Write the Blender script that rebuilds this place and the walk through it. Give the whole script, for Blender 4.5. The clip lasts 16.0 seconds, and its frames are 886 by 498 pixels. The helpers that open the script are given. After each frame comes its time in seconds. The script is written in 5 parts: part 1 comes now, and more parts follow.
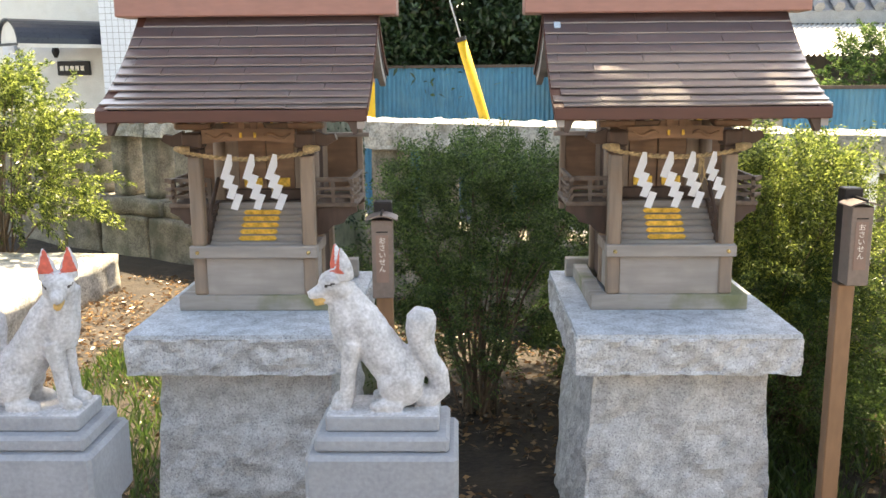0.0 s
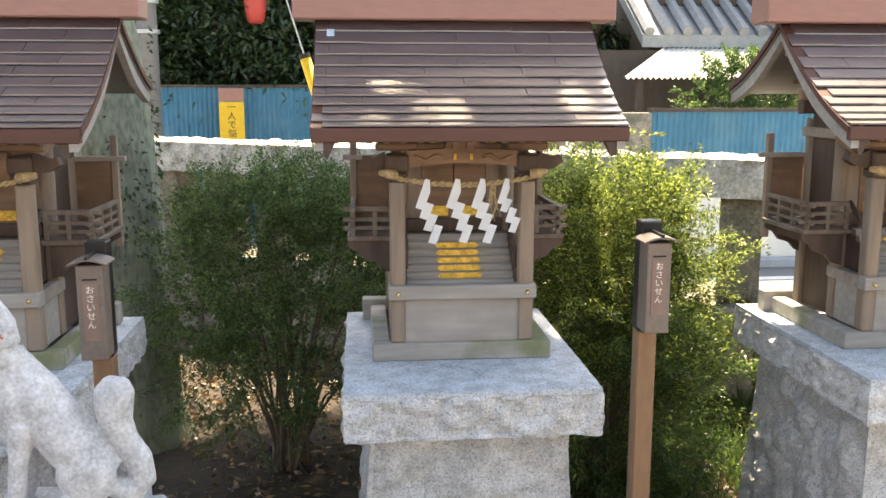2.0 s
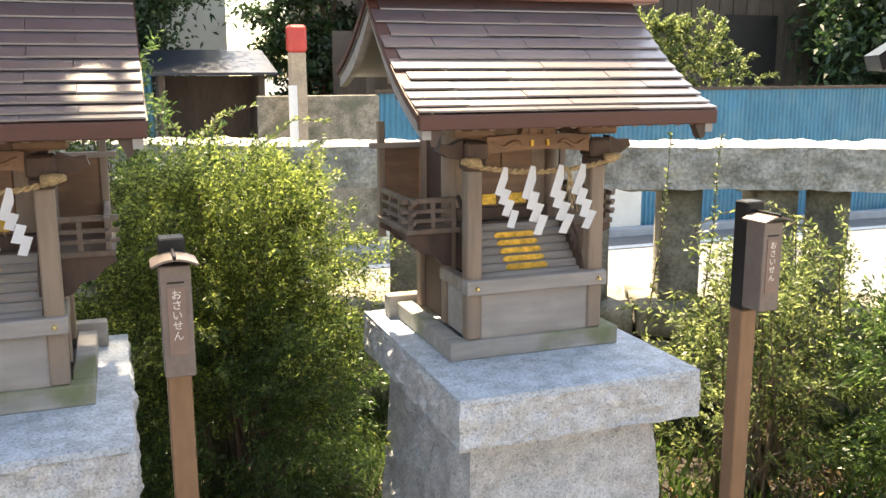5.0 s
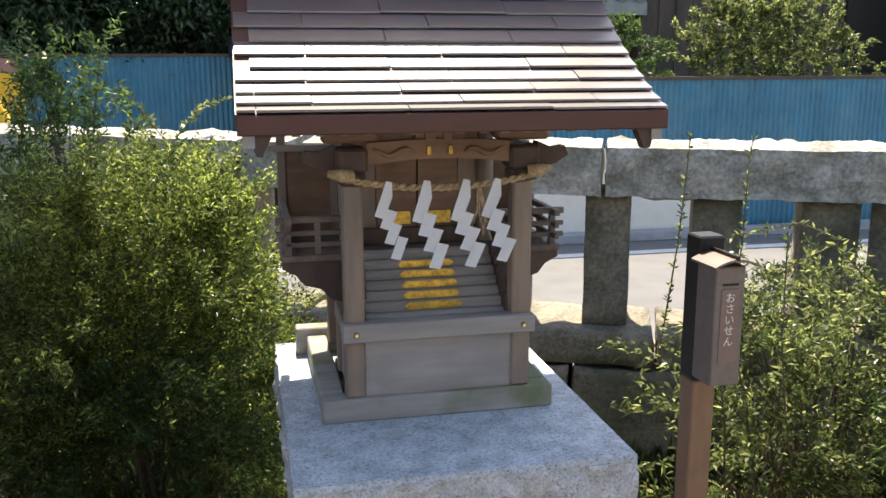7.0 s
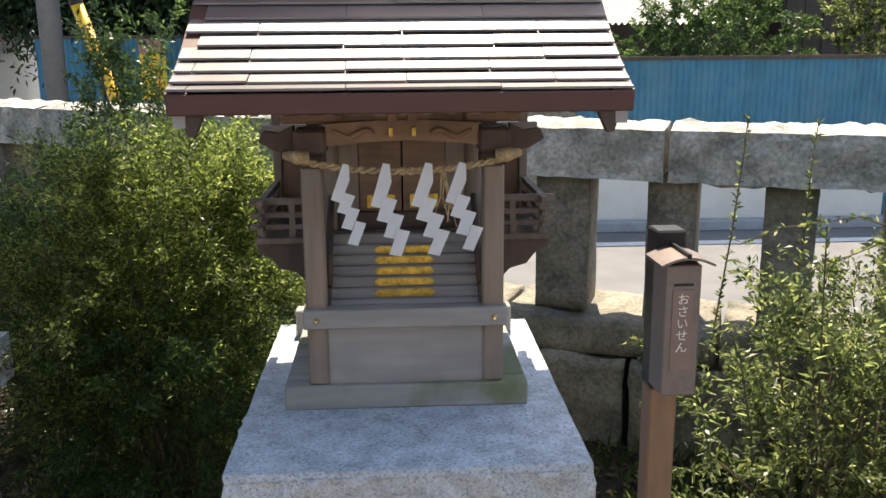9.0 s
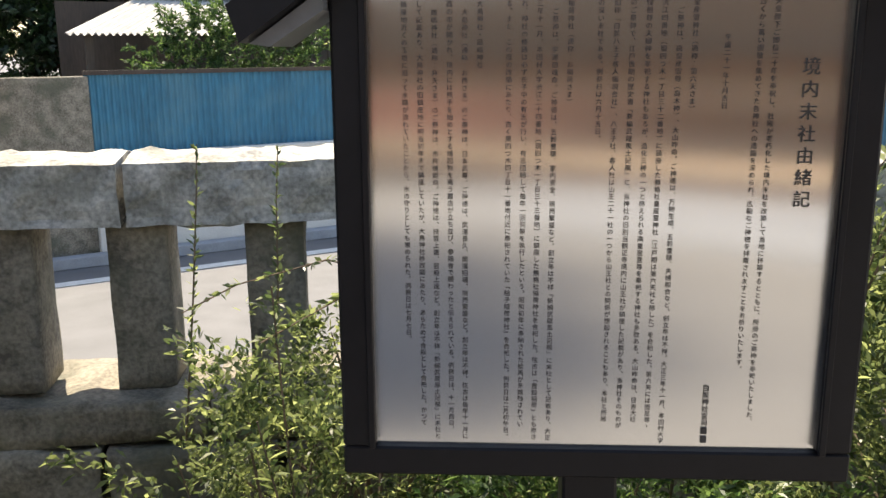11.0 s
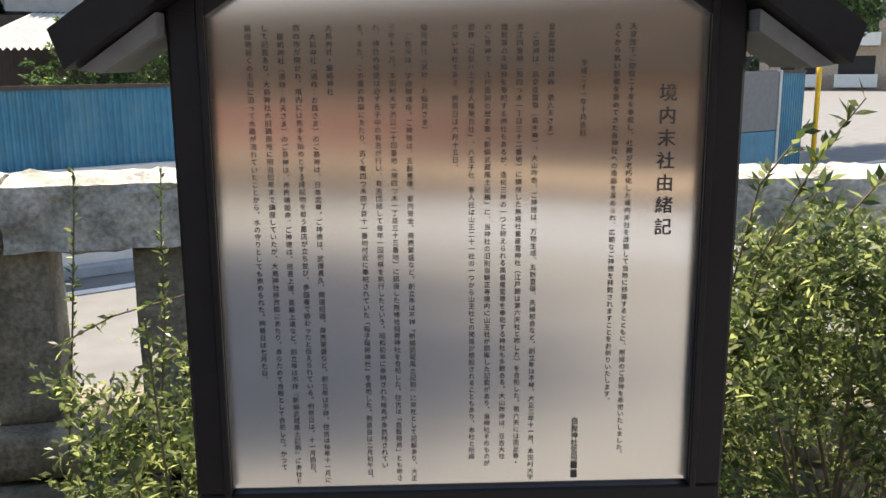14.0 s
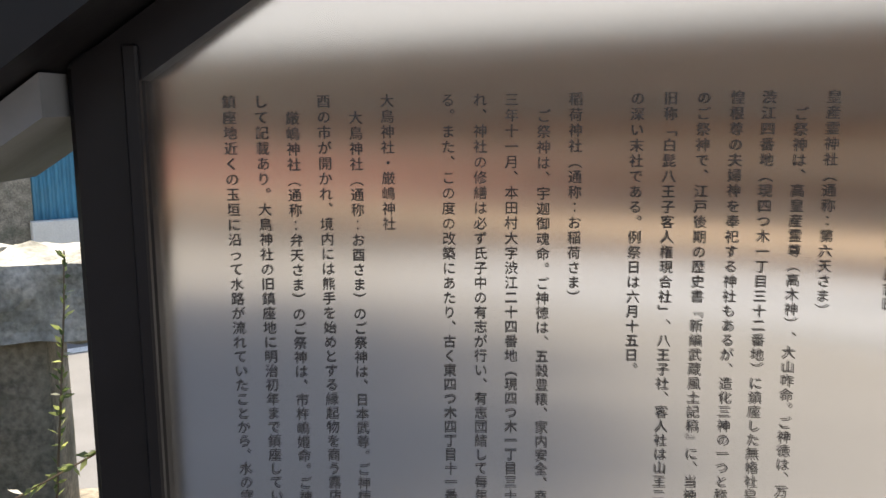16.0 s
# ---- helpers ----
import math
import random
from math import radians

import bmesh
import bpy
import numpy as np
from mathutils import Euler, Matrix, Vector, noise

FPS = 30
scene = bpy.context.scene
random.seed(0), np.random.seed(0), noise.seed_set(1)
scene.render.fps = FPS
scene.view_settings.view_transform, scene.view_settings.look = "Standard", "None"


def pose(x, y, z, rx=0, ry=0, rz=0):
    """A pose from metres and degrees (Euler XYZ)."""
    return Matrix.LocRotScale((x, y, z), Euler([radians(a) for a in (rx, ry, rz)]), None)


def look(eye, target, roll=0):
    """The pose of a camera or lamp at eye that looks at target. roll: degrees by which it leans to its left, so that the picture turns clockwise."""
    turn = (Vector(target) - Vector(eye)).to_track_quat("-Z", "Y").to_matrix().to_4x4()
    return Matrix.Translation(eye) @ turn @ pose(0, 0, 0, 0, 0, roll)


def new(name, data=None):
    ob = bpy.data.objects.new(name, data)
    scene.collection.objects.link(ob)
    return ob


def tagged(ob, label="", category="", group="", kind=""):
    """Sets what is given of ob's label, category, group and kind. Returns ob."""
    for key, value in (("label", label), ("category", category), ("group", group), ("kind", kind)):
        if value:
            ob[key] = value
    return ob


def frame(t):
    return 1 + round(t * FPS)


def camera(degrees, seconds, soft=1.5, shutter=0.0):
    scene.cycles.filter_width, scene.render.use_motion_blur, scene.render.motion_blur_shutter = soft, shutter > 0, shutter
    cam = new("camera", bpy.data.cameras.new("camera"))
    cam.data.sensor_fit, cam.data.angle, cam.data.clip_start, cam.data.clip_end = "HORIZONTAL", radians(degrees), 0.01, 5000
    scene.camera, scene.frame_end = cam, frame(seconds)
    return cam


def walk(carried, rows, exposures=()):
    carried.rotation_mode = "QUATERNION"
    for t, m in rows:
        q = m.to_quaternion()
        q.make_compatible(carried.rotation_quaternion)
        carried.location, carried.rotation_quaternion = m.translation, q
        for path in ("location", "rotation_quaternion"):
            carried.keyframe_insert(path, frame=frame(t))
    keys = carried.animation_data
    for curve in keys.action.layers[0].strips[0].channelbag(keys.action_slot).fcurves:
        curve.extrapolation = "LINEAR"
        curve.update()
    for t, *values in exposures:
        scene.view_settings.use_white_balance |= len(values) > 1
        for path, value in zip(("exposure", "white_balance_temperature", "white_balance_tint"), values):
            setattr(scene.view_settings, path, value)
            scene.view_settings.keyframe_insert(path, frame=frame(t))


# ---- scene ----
cam = camera(52.6, 16.0)
# seconds, eye in metres, then pitch + 90, roll and yaw in degrees
PATH = [
    (0.0, -0.0066, 0.0133, 1.5013, 78.731, 0.467, 1.250),
    (0.5, 0.1472, 0.1445, 1.4883, 78.896, 0.676, -0.159),
    (1.0, 0.3224, 0.2816, 1.4928, 79.357, -0.150, -1.803),
    (1.5, 0.3474, 0.3564, 1.4848, 79.994, 0.020, -4.707),
    (2.0, 0.3547, 0.3907, 1.4821, 80.028, -0.039, -5.264),
    (2.5, 0.3548, 0.4057, 1.4782, 79.763, -0.226, -6.040),
    (3.0, 0.3514, 0.4242, 1.4807, 79.362, 0.207, -7.011),
    (3.5, 0.3874, 0.4410, 1.4793, 78.744, 0.570, -6.671),
    (4.0, 0.5457, 0.4690, 1.4803, 78.800, 0.710, -7.507),
    (4.5, 0.7263, 0.5334, 1.4802, 78.696, -0.181, -14.024),
    (5.0, 0.9354, 0.6717, 1.4872, 78.868, 0.206, -19.943),
    (7.5, 1.6442, 1.0342, 1.4849, 77.669, 0.576, -10.376),
    (8.0, 1.7297, 1.0568, 1.4817, 77.042, 1.056, -8.512),
    (8.5, 1.8308, 1.0411, 1.4824, 77.148, 0.621, -5.169),
    (9.0, 1.8987, 1.0300, 1.4802, 76.877, 0.454, -3.168),
    (9.5, 1.9825, 1.0643, 1.4803, 76.258, 0.041, -9.107),
    (10.0, 2.1227, 1.2813, 1.4705, 76.671, -0.483, -19.287),
    (12.5, 2.4536, 1.5140, 1.5032, 76.943, 0.612, -34.845),
    (13.0, 2.4205, 1.4772, 1.4986, 76.773, 0.230, -35.401),
    (13.5, 2.4242, 1.4528, 1.4923, 78.293, 0.312, -35.382),
    (14.0, 2.4225, 1.4657, 1.4933, 78.158, 0.422, -35.981),
    (14.5, 2.4594, 1.4982, 1.4854, 79.207, 0.742, -34.968),
    (15.0, 2.5381, 1.6006, 1.5153, 79.561, 0.987, -32.590),
    (15.5, 2.5966, 1.7560, 1.5203, 79.862, 1.548, -31.852),
    (16.0, 2.6371, 1.8633, 1.5239, 80.758, 0.523, -32.999),
]
EXPOSURES = [(0.0, 2.15, 9500, 10), (4.0, 2.15, 9400, 10), (5.2, 1.95, 8900, 10), (7.3, 1.1, 7700, 10), (9.2, 1.05, 7700, 10), (10.2, 1.1, 7700, 10), (12.3, 0.95, 7700, 10), (16.0, 1.1, 7600, 10)]
walk(cam, [(t, pose(x, y, z, rx, ry, rz)) for t, x, y, z, rx, ry, rz in PATH], EXPOSURES)

# ---- sky and sun ----
SUN = Vector((0.045, 0.42, 0.80)).normalized()
world = bpy.data.worlds.new("sky")
scene.world = world
world.use_nodes = True
wn = world.node_tree.nodes
sky = wn.new("ShaderNodeTexSky")
sky.sky_type = "NISHITA"
sky.sun_disc = False
sky.sun_elevation = math.asin(SUN.z)
sky.sun_rotation = math.atan2(SUN.x, SUN.y)
wn["Background"].inputs["Strength"].default_value = 0.15
world.node_tree.links.new(sky.outputs["Color"], wn["Background"].inputs["Color"])
sun_data = bpy.data.lights.new("sun", "SUN")
sun_data.energy, sun_data.angle, sun_data.color = 5.0, radians(0.6), (1.0, 0.95, 0.86)
sun = new("sun", sun_data)
sun.matrix_world = look((0, 0, 30), Vector((0, 0, 30)) - SUN)
scene.view_settings.exposure = 0.0

# ---- materials ----
def mat(name, base, rough=0.7, metal=0.0, dark=0.6, scale=8.0, fine=60.0, bump=0.15, stretch=(1, 1, 1), dist=0.01,
        stain=None, stain_amount=0.5, stain_scale=3.0, per_piece=0.0, spec=0.5, translucent=0.0, rough_var=0.1):
    m = bpy.data.materials.new(name)
    m.use_nodes = True
    nt = m.node_tree
    N, L = nt.nodes, nt.links
    b = N["Principled BSDF"]
    tc = N.new("ShaderNodeTexCoord")
    mp = N.new("ShaderNodeMapping")
    mp.inputs["Scale"].default_value = stretch
    L.new(tc.outputs["Object"], mp.inputs["Vector"])
    big = N.new("ShaderNodeTexNoise")
    big.inputs["Scale"].default_value, big.inputs["Detail"].default_value = scale, 5
    small = N.new("ShaderNodeTexNoise")
    small.inputs["Scale"].default_value, small.inputs["Detail"].default_value = fine, 6
    L.new(mp.outputs["Vector"], big.inputs["Vector"])
    L.new(mp.outputs["Vector"], small.inputs["Vector"])
    mixf = N.new("ShaderNodeMix")
    mixf.data_type = "FLOAT"
    mixf.inputs[0].default_value = 0.5
    L.new(big.outputs["Fac"], mixf.inputs[2])
    L.new(small.outputs["Fac"], mixf.inputs[3])
    ramp = N.new("ShaderNodeValToRGB")
    ramp.color_ramp.elements[0].position, ramp.color_ramp.elements[1].position = 0.36, 0.64
    ramp.color_ramp.elements[0].color = (*[c * dark for c in base], 1)
    ramp.color_ramp.elements[1].color = (*[min(1, c * (2 - dark)) for c in base], 1)
    L.new(mixf.outputs[0], ramp.inputs["Fac"])
    col = ramp.outputs["Color"]
    if stain:
        sn = N.new("ShaderNodeTexNoise")
        sn.inputs["Scale"].default_value, sn.inputs["Detail"].default_value = stain_scale, 6
        L.new(tc.outputs["Object"], sn.inputs["Vector"])
        sr = N.new("ShaderNodeMapRange")
        sr.inputs["From Min"].default_value, sr.inputs["From Max"].default_value = 0.48, 0.66
        sr.inputs["To Max"].default_value = stain_amount
        L.new(sn.outputs["Fac"], sr.inputs["Value"])
        mx = N.new("ShaderNodeMix")
        mx.data_type = "RGBA"
        L.new(sr.outputs["Result"], mx.inputs[0])
        L.new(col, mx.inputs[6])
        mx.inputs[7].default_value = (*stain, 1)
        col = mx.outputs[2]
    if per_piece:
        oi = N.new("ShaderNodeObjectInfo")
        hs = N.new("ShaderNodeHueSaturation")
        mr = N.new("ShaderNodeMapRange")
        mr.inputs["To Min"].default_value, mr.inputs["To Max"].default_value = 1 - per_piece, 1 + per_piece
        L.new(oi.outputs["Random"], mr.inputs["Value"])
        L.new(mr.outputs["Result"], hs.inputs["Value"])
        L.new(col, hs.inputs["Color"])
        col = hs.outputs["Color"]
    L.new(col, b.inputs["Base Color"])
    b.inputs["Metallic"].default_value = metal
    b.inputs["Specular IOR Level"].default_value = spec
    rr = N.new("ShaderNodeMapRange")
    rr.inputs["To Min"].default_value, rr.inputs["To Max"].default_value = max(0.02, rough - rough_var), min(1, rough + rough_var)
    L.new(small.outputs["Fac"], rr.inputs["Value"])
    L.new(rr.outputs["Result"], b.inputs["Roughness"])
    if bump:
        bp = N.new("ShaderNodeBump")
        bp.inputs["Strength"].default_value, bp.inputs["Distance"].default_value = bump, dist
        L.new(mixf.outputs[0], bp.inputs["Height"])
        L.new(bp.outputs["Normal"], b.inputs["Normal"])
    if translucent:
        tr = N.new("ShaderNodeBsdfTranslucent")
        ms = N.new("ShaderNodeMixShader")
        ms.inputs[0].default_value = translucent
        L.new(col, tr.inputs["Color"])
        L.new(b.outputs[0], ms.inputs[1])
        L.new(tr.outputs[0], ms.inputs[2])
        L.new(ms.outputs[0], N["Material Output"].inputs["Surface"])
    return m


def leaf_mat(name, dark, light, translucent):
    """Leaves: every leaf its own green, light passing through. Most dark, few bright: shade and sun sparkle painted in.
    """
    m = bpy.data.materials.new(name)
    m.use_nodes = True
    N, L = m.node_tree.nodes, m.node_tree.links
    b = N["Principled BSDF"]
    g = N.new("ShaderNodeNewGeometry")
    r = N.new("ShaderNodeValToRGB")
    r.color_ramp.elements[0].color, r.color_ramp.elements[1].color = (*dark, 1), (*[c * 1.25 for c in light], 1)
    r.color_ramp.elements.new(0.6).color = (*[a + 0.33 * (b - a) for a, b in zip(dark, light)], 1)
    L.new(g.outputs["Random Per Island"], r.inputs["Fac"])
    L.new(r.outputs["Color"], b.inputs["Base Color"])
    b.inputs["Roughness"].default_value = 0.38
    b.inputs["Specular IOR Level"].default_value = 0.6
    tr = N.new("ShaderNodeBsdfTranslucent")
    hs = N.new("ShaderNodeHueSaturation")
    hs.inputs["Value"].default_value, hs.inputs["Hue"].default_value = 1.75, 0.488
    L.new(r.outputs["Color"], hs.inputs["Color"])
    L.new(hs.outputs["Color"], tr.inputs["Color"])
    ms = N.new("ShaderNodeMixShader")
    ms.inputs[0].default_value = translucent
    L.new(b.outputs[0], ms.inputs[1])
    L.new(tr.outputs[0], ms.inputs[2])
    L.new(ms.outputs[0], N["Material Output"].inputs["Surface"])
    return m


def granite_mat(name, base, spots=0.42, bump=0.9):
    """Grey granite: crystals of white, grey and black."""
    m = mat(name, base, 0.75, scale=22, fine=170, dark=0.70, bump=bump, dist=0.007, stain=[c * 0.72 for c in base], stain_amount=0.18, stain_scale=6)
    N, L = m.node_tree.nodes, m.node_tree.links
    b = N["Principled BSDF"]
    old = b.inputs["Base Color"].links[0].from_socket
    v = N.new("ShaderNodeTexVoronoi")
    v.inputs["Scale"].default_value = 280
    tc = N.new("ShaderNodeTexCoord")
    L.new(tc.outputs["Object"], v.inputs["Vector"])
    sx = N.new("ShaderNodeSeparateColor")
    L.new(v.outputs["Color"], sx.inputs["Color"])
    r = N.new("ShaderNodeValToRGB")
    e = r.color_ramp.elements
    e[0].position, e[0].color = 0.0, (1 - spots * 1.5, 1 - spots * 1.5, 1 - spots * 1.4, 1)
    e[1].position, e[1].color = 1.0, (1 + spots * 0.4, 1 + spots * 0.4, 1 + spots * 0.4, 1)
    e.new(0.22).color = (1, 1, 1, 1)
    L.new(sx.outputs["Red"], r.inputs["Fac"])
    mx = N.new("ShaderNodeMix")
    mx.data_type, mx.blend_type = "RGBA", "MULTIPLY"
    mx.inputs[0].default_value = 1
    L.new(old, mx.inputs[6])
    L.new(r.outputs["Color"], mx.inputs[7])
    L.new(mx.outputs[2], b.inputs["Base Color"])
    return m


GRANITE = granite_mat("granite", (0.52, 0.525, 0.535), 0.27)
GRANITE_CUT = granite_mat("granite_cut", (0.455, 0.50, 0.55), 0.30, 0.15)
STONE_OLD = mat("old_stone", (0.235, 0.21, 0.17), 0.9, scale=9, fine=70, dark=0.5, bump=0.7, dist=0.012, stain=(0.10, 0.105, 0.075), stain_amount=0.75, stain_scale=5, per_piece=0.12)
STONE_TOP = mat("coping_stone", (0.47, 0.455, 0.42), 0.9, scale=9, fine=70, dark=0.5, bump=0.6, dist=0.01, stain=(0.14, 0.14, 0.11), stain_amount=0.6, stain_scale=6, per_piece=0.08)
FOX_STONE = mat("painted_stone", (0.54, 0.54, 0.56), 0.8, scale=24, fine=140, dark=0.68, bump=0.35, dist=0.006, stain=(0.40, 0.40, 0.39), stain_amount=0.4, stain_scale=30)
FOX_RED = mat("ear_red", (0.62, 0.12, 0.08), 0.7, scale=30, dark=0.75)
FOX_GOLD = mat("ochre", (0.65, 0.42, 0.16), 0.7, scale=30, dark=0.8)
CONCRETE = mat("cast_stone", (0.34, 0.36, 0.395), 0.85, scale=7, fine=90, dark=0.85, bump=0.25, stain=(0.30, 0.31, 0.32), stain_amount=0.5)
WOOD = mat("weathered_wood", (0.285, 0.208, 0.155), 0.72, scale=6, fine=50, dark=0.72, bump=0.25, stretch=(1, 1, 0.12), dist=0.004, stain=(0.20, 0.17, 0.15), stain_amount=0.5, stain_scale=8)
WOOD_X = mat("weathered_wood_across", (0.33, 0.27, 0.235), 0.72, scale=6, fine=50, dark=0.74, bump=0.25, stretch=(0.12, 1, 1), dist=0.004, stain=(0.22, 0.19, 0.17), stain_amount=0.5, stain_scale=8)
WOOD_GREY = mat("grey_wood", (0.36, 0.325, 0.30), 0.75, scale=6, fine=50, dark=0.8, bump=0.2, stretch=(0.12, 1, 1), dist=0.003, stain=(0.26, 0.24, 0.22), stain_amount=0.5, stain_scale=7)
WOOD_BASE = mat("mossy_wood", (0.34, 0.315, 0.29), 0.8, scale=6, fine=50, dark=0.75, bump=0.25, stretch=(0.12, 1, 1), dist=0.004, stain=(0.16, 0.18, 0.075), stain_amount=0.85, stain_scale=7)
WOOD_WARM = mat("warm_wood", (0.25, 0.145, 0.09), 0.65, scale=7, fine=50, dark=0.65, bump=0.25, stretch=(0.15, 1, 1), dist=0.004, stain=(0.16, 0.09, 0.055), stain_amount=0.6, stain_scale=9)
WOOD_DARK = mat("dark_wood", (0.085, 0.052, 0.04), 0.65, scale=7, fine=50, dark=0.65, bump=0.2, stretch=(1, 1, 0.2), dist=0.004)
WOOD_RAIL = mat("rail_wood", (0.15, 0.108, 0.085), 0.7, scale=7, fine=50, dark=0.65, bump=0.25, dist=0.004, stain=(0.22, 0.18, 0.15), stain_amount=0.5, stain_scale=14)
ROOF = mat("brown_sheet", (0.092, 0.069, 0.075), 0.38, 0.0, scale=5, fine=35, dark=0.85, bump=0.04, stretch=(0.35, 1, 1), per_piece=0.06, spec=0.9, stain=(0.14, 0.11, 0.11), stain_amount=0.5, stain_scale=9, rough_var=0.06)
FASCIA = mat("fascia_brown", (0.105, 0.040, 0.029), 0.5, scale=5, dark=0.85, bump=0.05, stretch=(0.2, 1, 1))
RIDGE = mat("ridge_copper", (0.37, 0.18, 0.145), 0.5, scale=4, dark=0.88, bump=0.04, stretch=(0.3, 1, 1))
_rb = ROOF.node_tree.nodes["Principled BSDF"]
_rb.inputs["Coat Weight"].default_value, _rb.inputs["Coat Roughness"].default_value = 1.0, 0.33
_rb.inputs["Coat IOR"].default_value = 2.0
GOLD = mat("gilt", (0.75, 0.47, 0.10), 0.42, 0.75, scale=40, fine=120, dark=0.6, bump=0.5, dist=0.002)
BRASS = mat("brass", (0.80, 0.62, 0.30), 0.25, 0.9, scale=40, dark=0.85)
ROPE = mat("straw_rope", (0.46, 0.32, 0.17), 0.85, scale=60, fine=200, dark=0.6, bump=0.6, dist=0.003)
PAPER = mat("white_paper", (0.87, 0.87, 0.88), 0.75, scale=20, dark=0.96, bump=0.05, translucent=0.25)
BOX_BROWN = mat("bronze_sheet", (0.20, 0.155, 0.135), 0.5, 0.15, scale=12, fine=80, dark=0.85, bump=0.05)
BOX_LABEL = mat("label_brown", (0.24, 0.155, 0.125), 0.55, scale=12, dark=0.9, bump=0.03)
POST_BROWN = mat("post_brown", (0.27, 0.15, 0.085), 0.5, 0.1, scale=8, fine=60, dark=0.85, bump=0.06, stretch=(1, 1, 0.3))
POST_BLACK = mat("post_black", (0.02, 0.018, 0.018), 0.45, spec=0.3, scale=10, dark=0.8, bump=0.05)
SHEET_LABEL = mat("sticker_blue", (0.55, 0.66, 0.75), 0.5, scale=30, dark=0.8)
LETTER = mat("letter_cream", (0.78, 0.72, 0.64), 0.6, scale=30, dark=0.9)
INK = mat("ink", (0.035, 0.03, 0.03), 0.5, scale=30, dark=0.9, bump=0)
FRAME_BLACK = mat("board_frame", (0.011, 0.0095, 0.0105), 0.4, spec=0.2, scale=10, dark=0.85, bump=0.05)
PAVING = mat("gravel", (0.225, 0.222, 0.218), 0.9, scale=6, fine=160, dark=0.75, bump=0.6, dist=0.01)
# kept darker than plain soil: shade of the trees put into the colour
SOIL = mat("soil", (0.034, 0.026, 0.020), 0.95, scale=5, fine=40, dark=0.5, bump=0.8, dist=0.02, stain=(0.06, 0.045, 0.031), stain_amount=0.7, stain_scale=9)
ASPHALT = mat("asphalt", (0.165, 0.165, 0.17), 0.9, scale=3, fine=120, dark=0.85, bump=0.3, dist=0.006)
ROAD_WHITE = mat("road_paint", (0.75, 0.75, 0.72), 0.8, scale=14, dark=0.85, bump=0.1)
TIN_BLUE = mat("blue_sheet", (0.036, 0.19, 0.30), 0.5, scale=3, fine=20, dark=0.78, bump=0.03, stretch=(1, 1, 0.3), stain=(0.10, 0.26, 0.34), stain_amount=0.5, stain_scale=2)
PLASTER = mat("plaster", (0.72, 0.70, 0.66), 0.85, scale=3, fine=50, dark=0.9, bump=0.1, stain=(0.55, 0.53, 0.48), stain_amount=0.5)
TILE_WHITE = mat("white_tile", (0.66, 0.70, 0.76), 0.4, scale=20, dark=0.94, bump=0.02)
TIMBER_HOUSE = mat("old_timber", (0.085, 0.062, 0.05), 0.8, scale=4, fine=40, dark=0.7, bump=0.2, stretch=(1, 1, 0.15))
ROOF_TILE = mat("grey_roof_tile", (0.26, 0.27, 0.285), 0.5, scale=8, dark=0.8, bump=0.1)
ZINC = mat("pale_sheet", (0.62, 0.60, 0.57), 0.55, 0.1, scale=5, dark=0.85, bump=0.05)
YELLOW = mat("yellow_plastic", (0.85, 0.50, 0.03), 0.45, scale=10, dark=0.9, bump=0.02)
RED = mat("red_paint", (0.55, 0.06, 0.05), 0.5, scale=10, dark=0.9, bump=0.02)
BEIGE = mat("aged_beige", (0.42, 0.33, 0.25), 0.8, scale=6, dark=0.75, bump=0.1)
EAVE_GREY = mat("eave_grey", (0.17, 0.17, 0.175), 0.6, scale=10, dark=0.85)
STEEL = mat("galvanised", (0.45, 0.46, 0.47), 0.45, 0.7, scale=12, dark=0.85)
AWNING = mat("navy_awning", (0.02, 0.025, 0.04), 0.3, scale=8, dark=0.85, bump=0.03)
BARK = mat("bark", (0.14, 0.10, 0.07), 0.9, scale=12, fine=60, dark=0.6, bump=0.6, dist=0.01, stretch=(1, 1, 0.3))
LICHEN_BARK = mat("lichen_bark", (0.20, 0.21, 0.155), 0.95, scale=9, fine=60, dark=0.45, bump=0.9, dist=0.012, stretch=(1, 1, 0.35), stain=(0.27, 0.31, 0.22), stain_amount=0.8, stain_scale=7)
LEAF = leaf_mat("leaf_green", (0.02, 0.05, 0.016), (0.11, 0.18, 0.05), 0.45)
# the next two are lighter copies, with sunlight on the shrubs painted in
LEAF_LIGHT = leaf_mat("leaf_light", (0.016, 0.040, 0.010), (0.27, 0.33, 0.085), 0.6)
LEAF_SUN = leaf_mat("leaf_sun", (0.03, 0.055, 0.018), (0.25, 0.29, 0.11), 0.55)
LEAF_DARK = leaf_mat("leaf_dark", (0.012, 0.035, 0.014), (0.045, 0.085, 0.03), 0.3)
LEAF_DRY = leaf_mat("leaf_dry", (0.09, 0.055, 0.03), (0.30, 0.19, 0.09), 0.2)
GRASS = leaf_mat("grass_green", (0.025, 0.06, 0.014), (0.085, 0.135, 0.035), 0.4)

# the stainless plate of the board: brushed, mirror-like along its height
PLATE = bpy.data.materials.new("brushed_steel")
PLATE.use_nodes = True
_n, _l = PLATE.node_tree.nodes, PLATE.node_tree.links
_b = _n["Principled BSDF"]
_b.inputs["Base Color"].default_value = (0.68, 0.665, 0.655, 1)
_b.inputs["Metallic"].default_value = 1.0
_tc, _mp, _no, _mr = _n.new("ShaderNodeTexCoord"), _n.new("ShaderNodeMapping"), _n.new("ShaderNodeTexNoise"), _n.new("ShaderNodeMapRange")
_mp.inputs["Scale"].default_value = (600, 1, 2)
_no.inputs["Scale"].default_value = 3
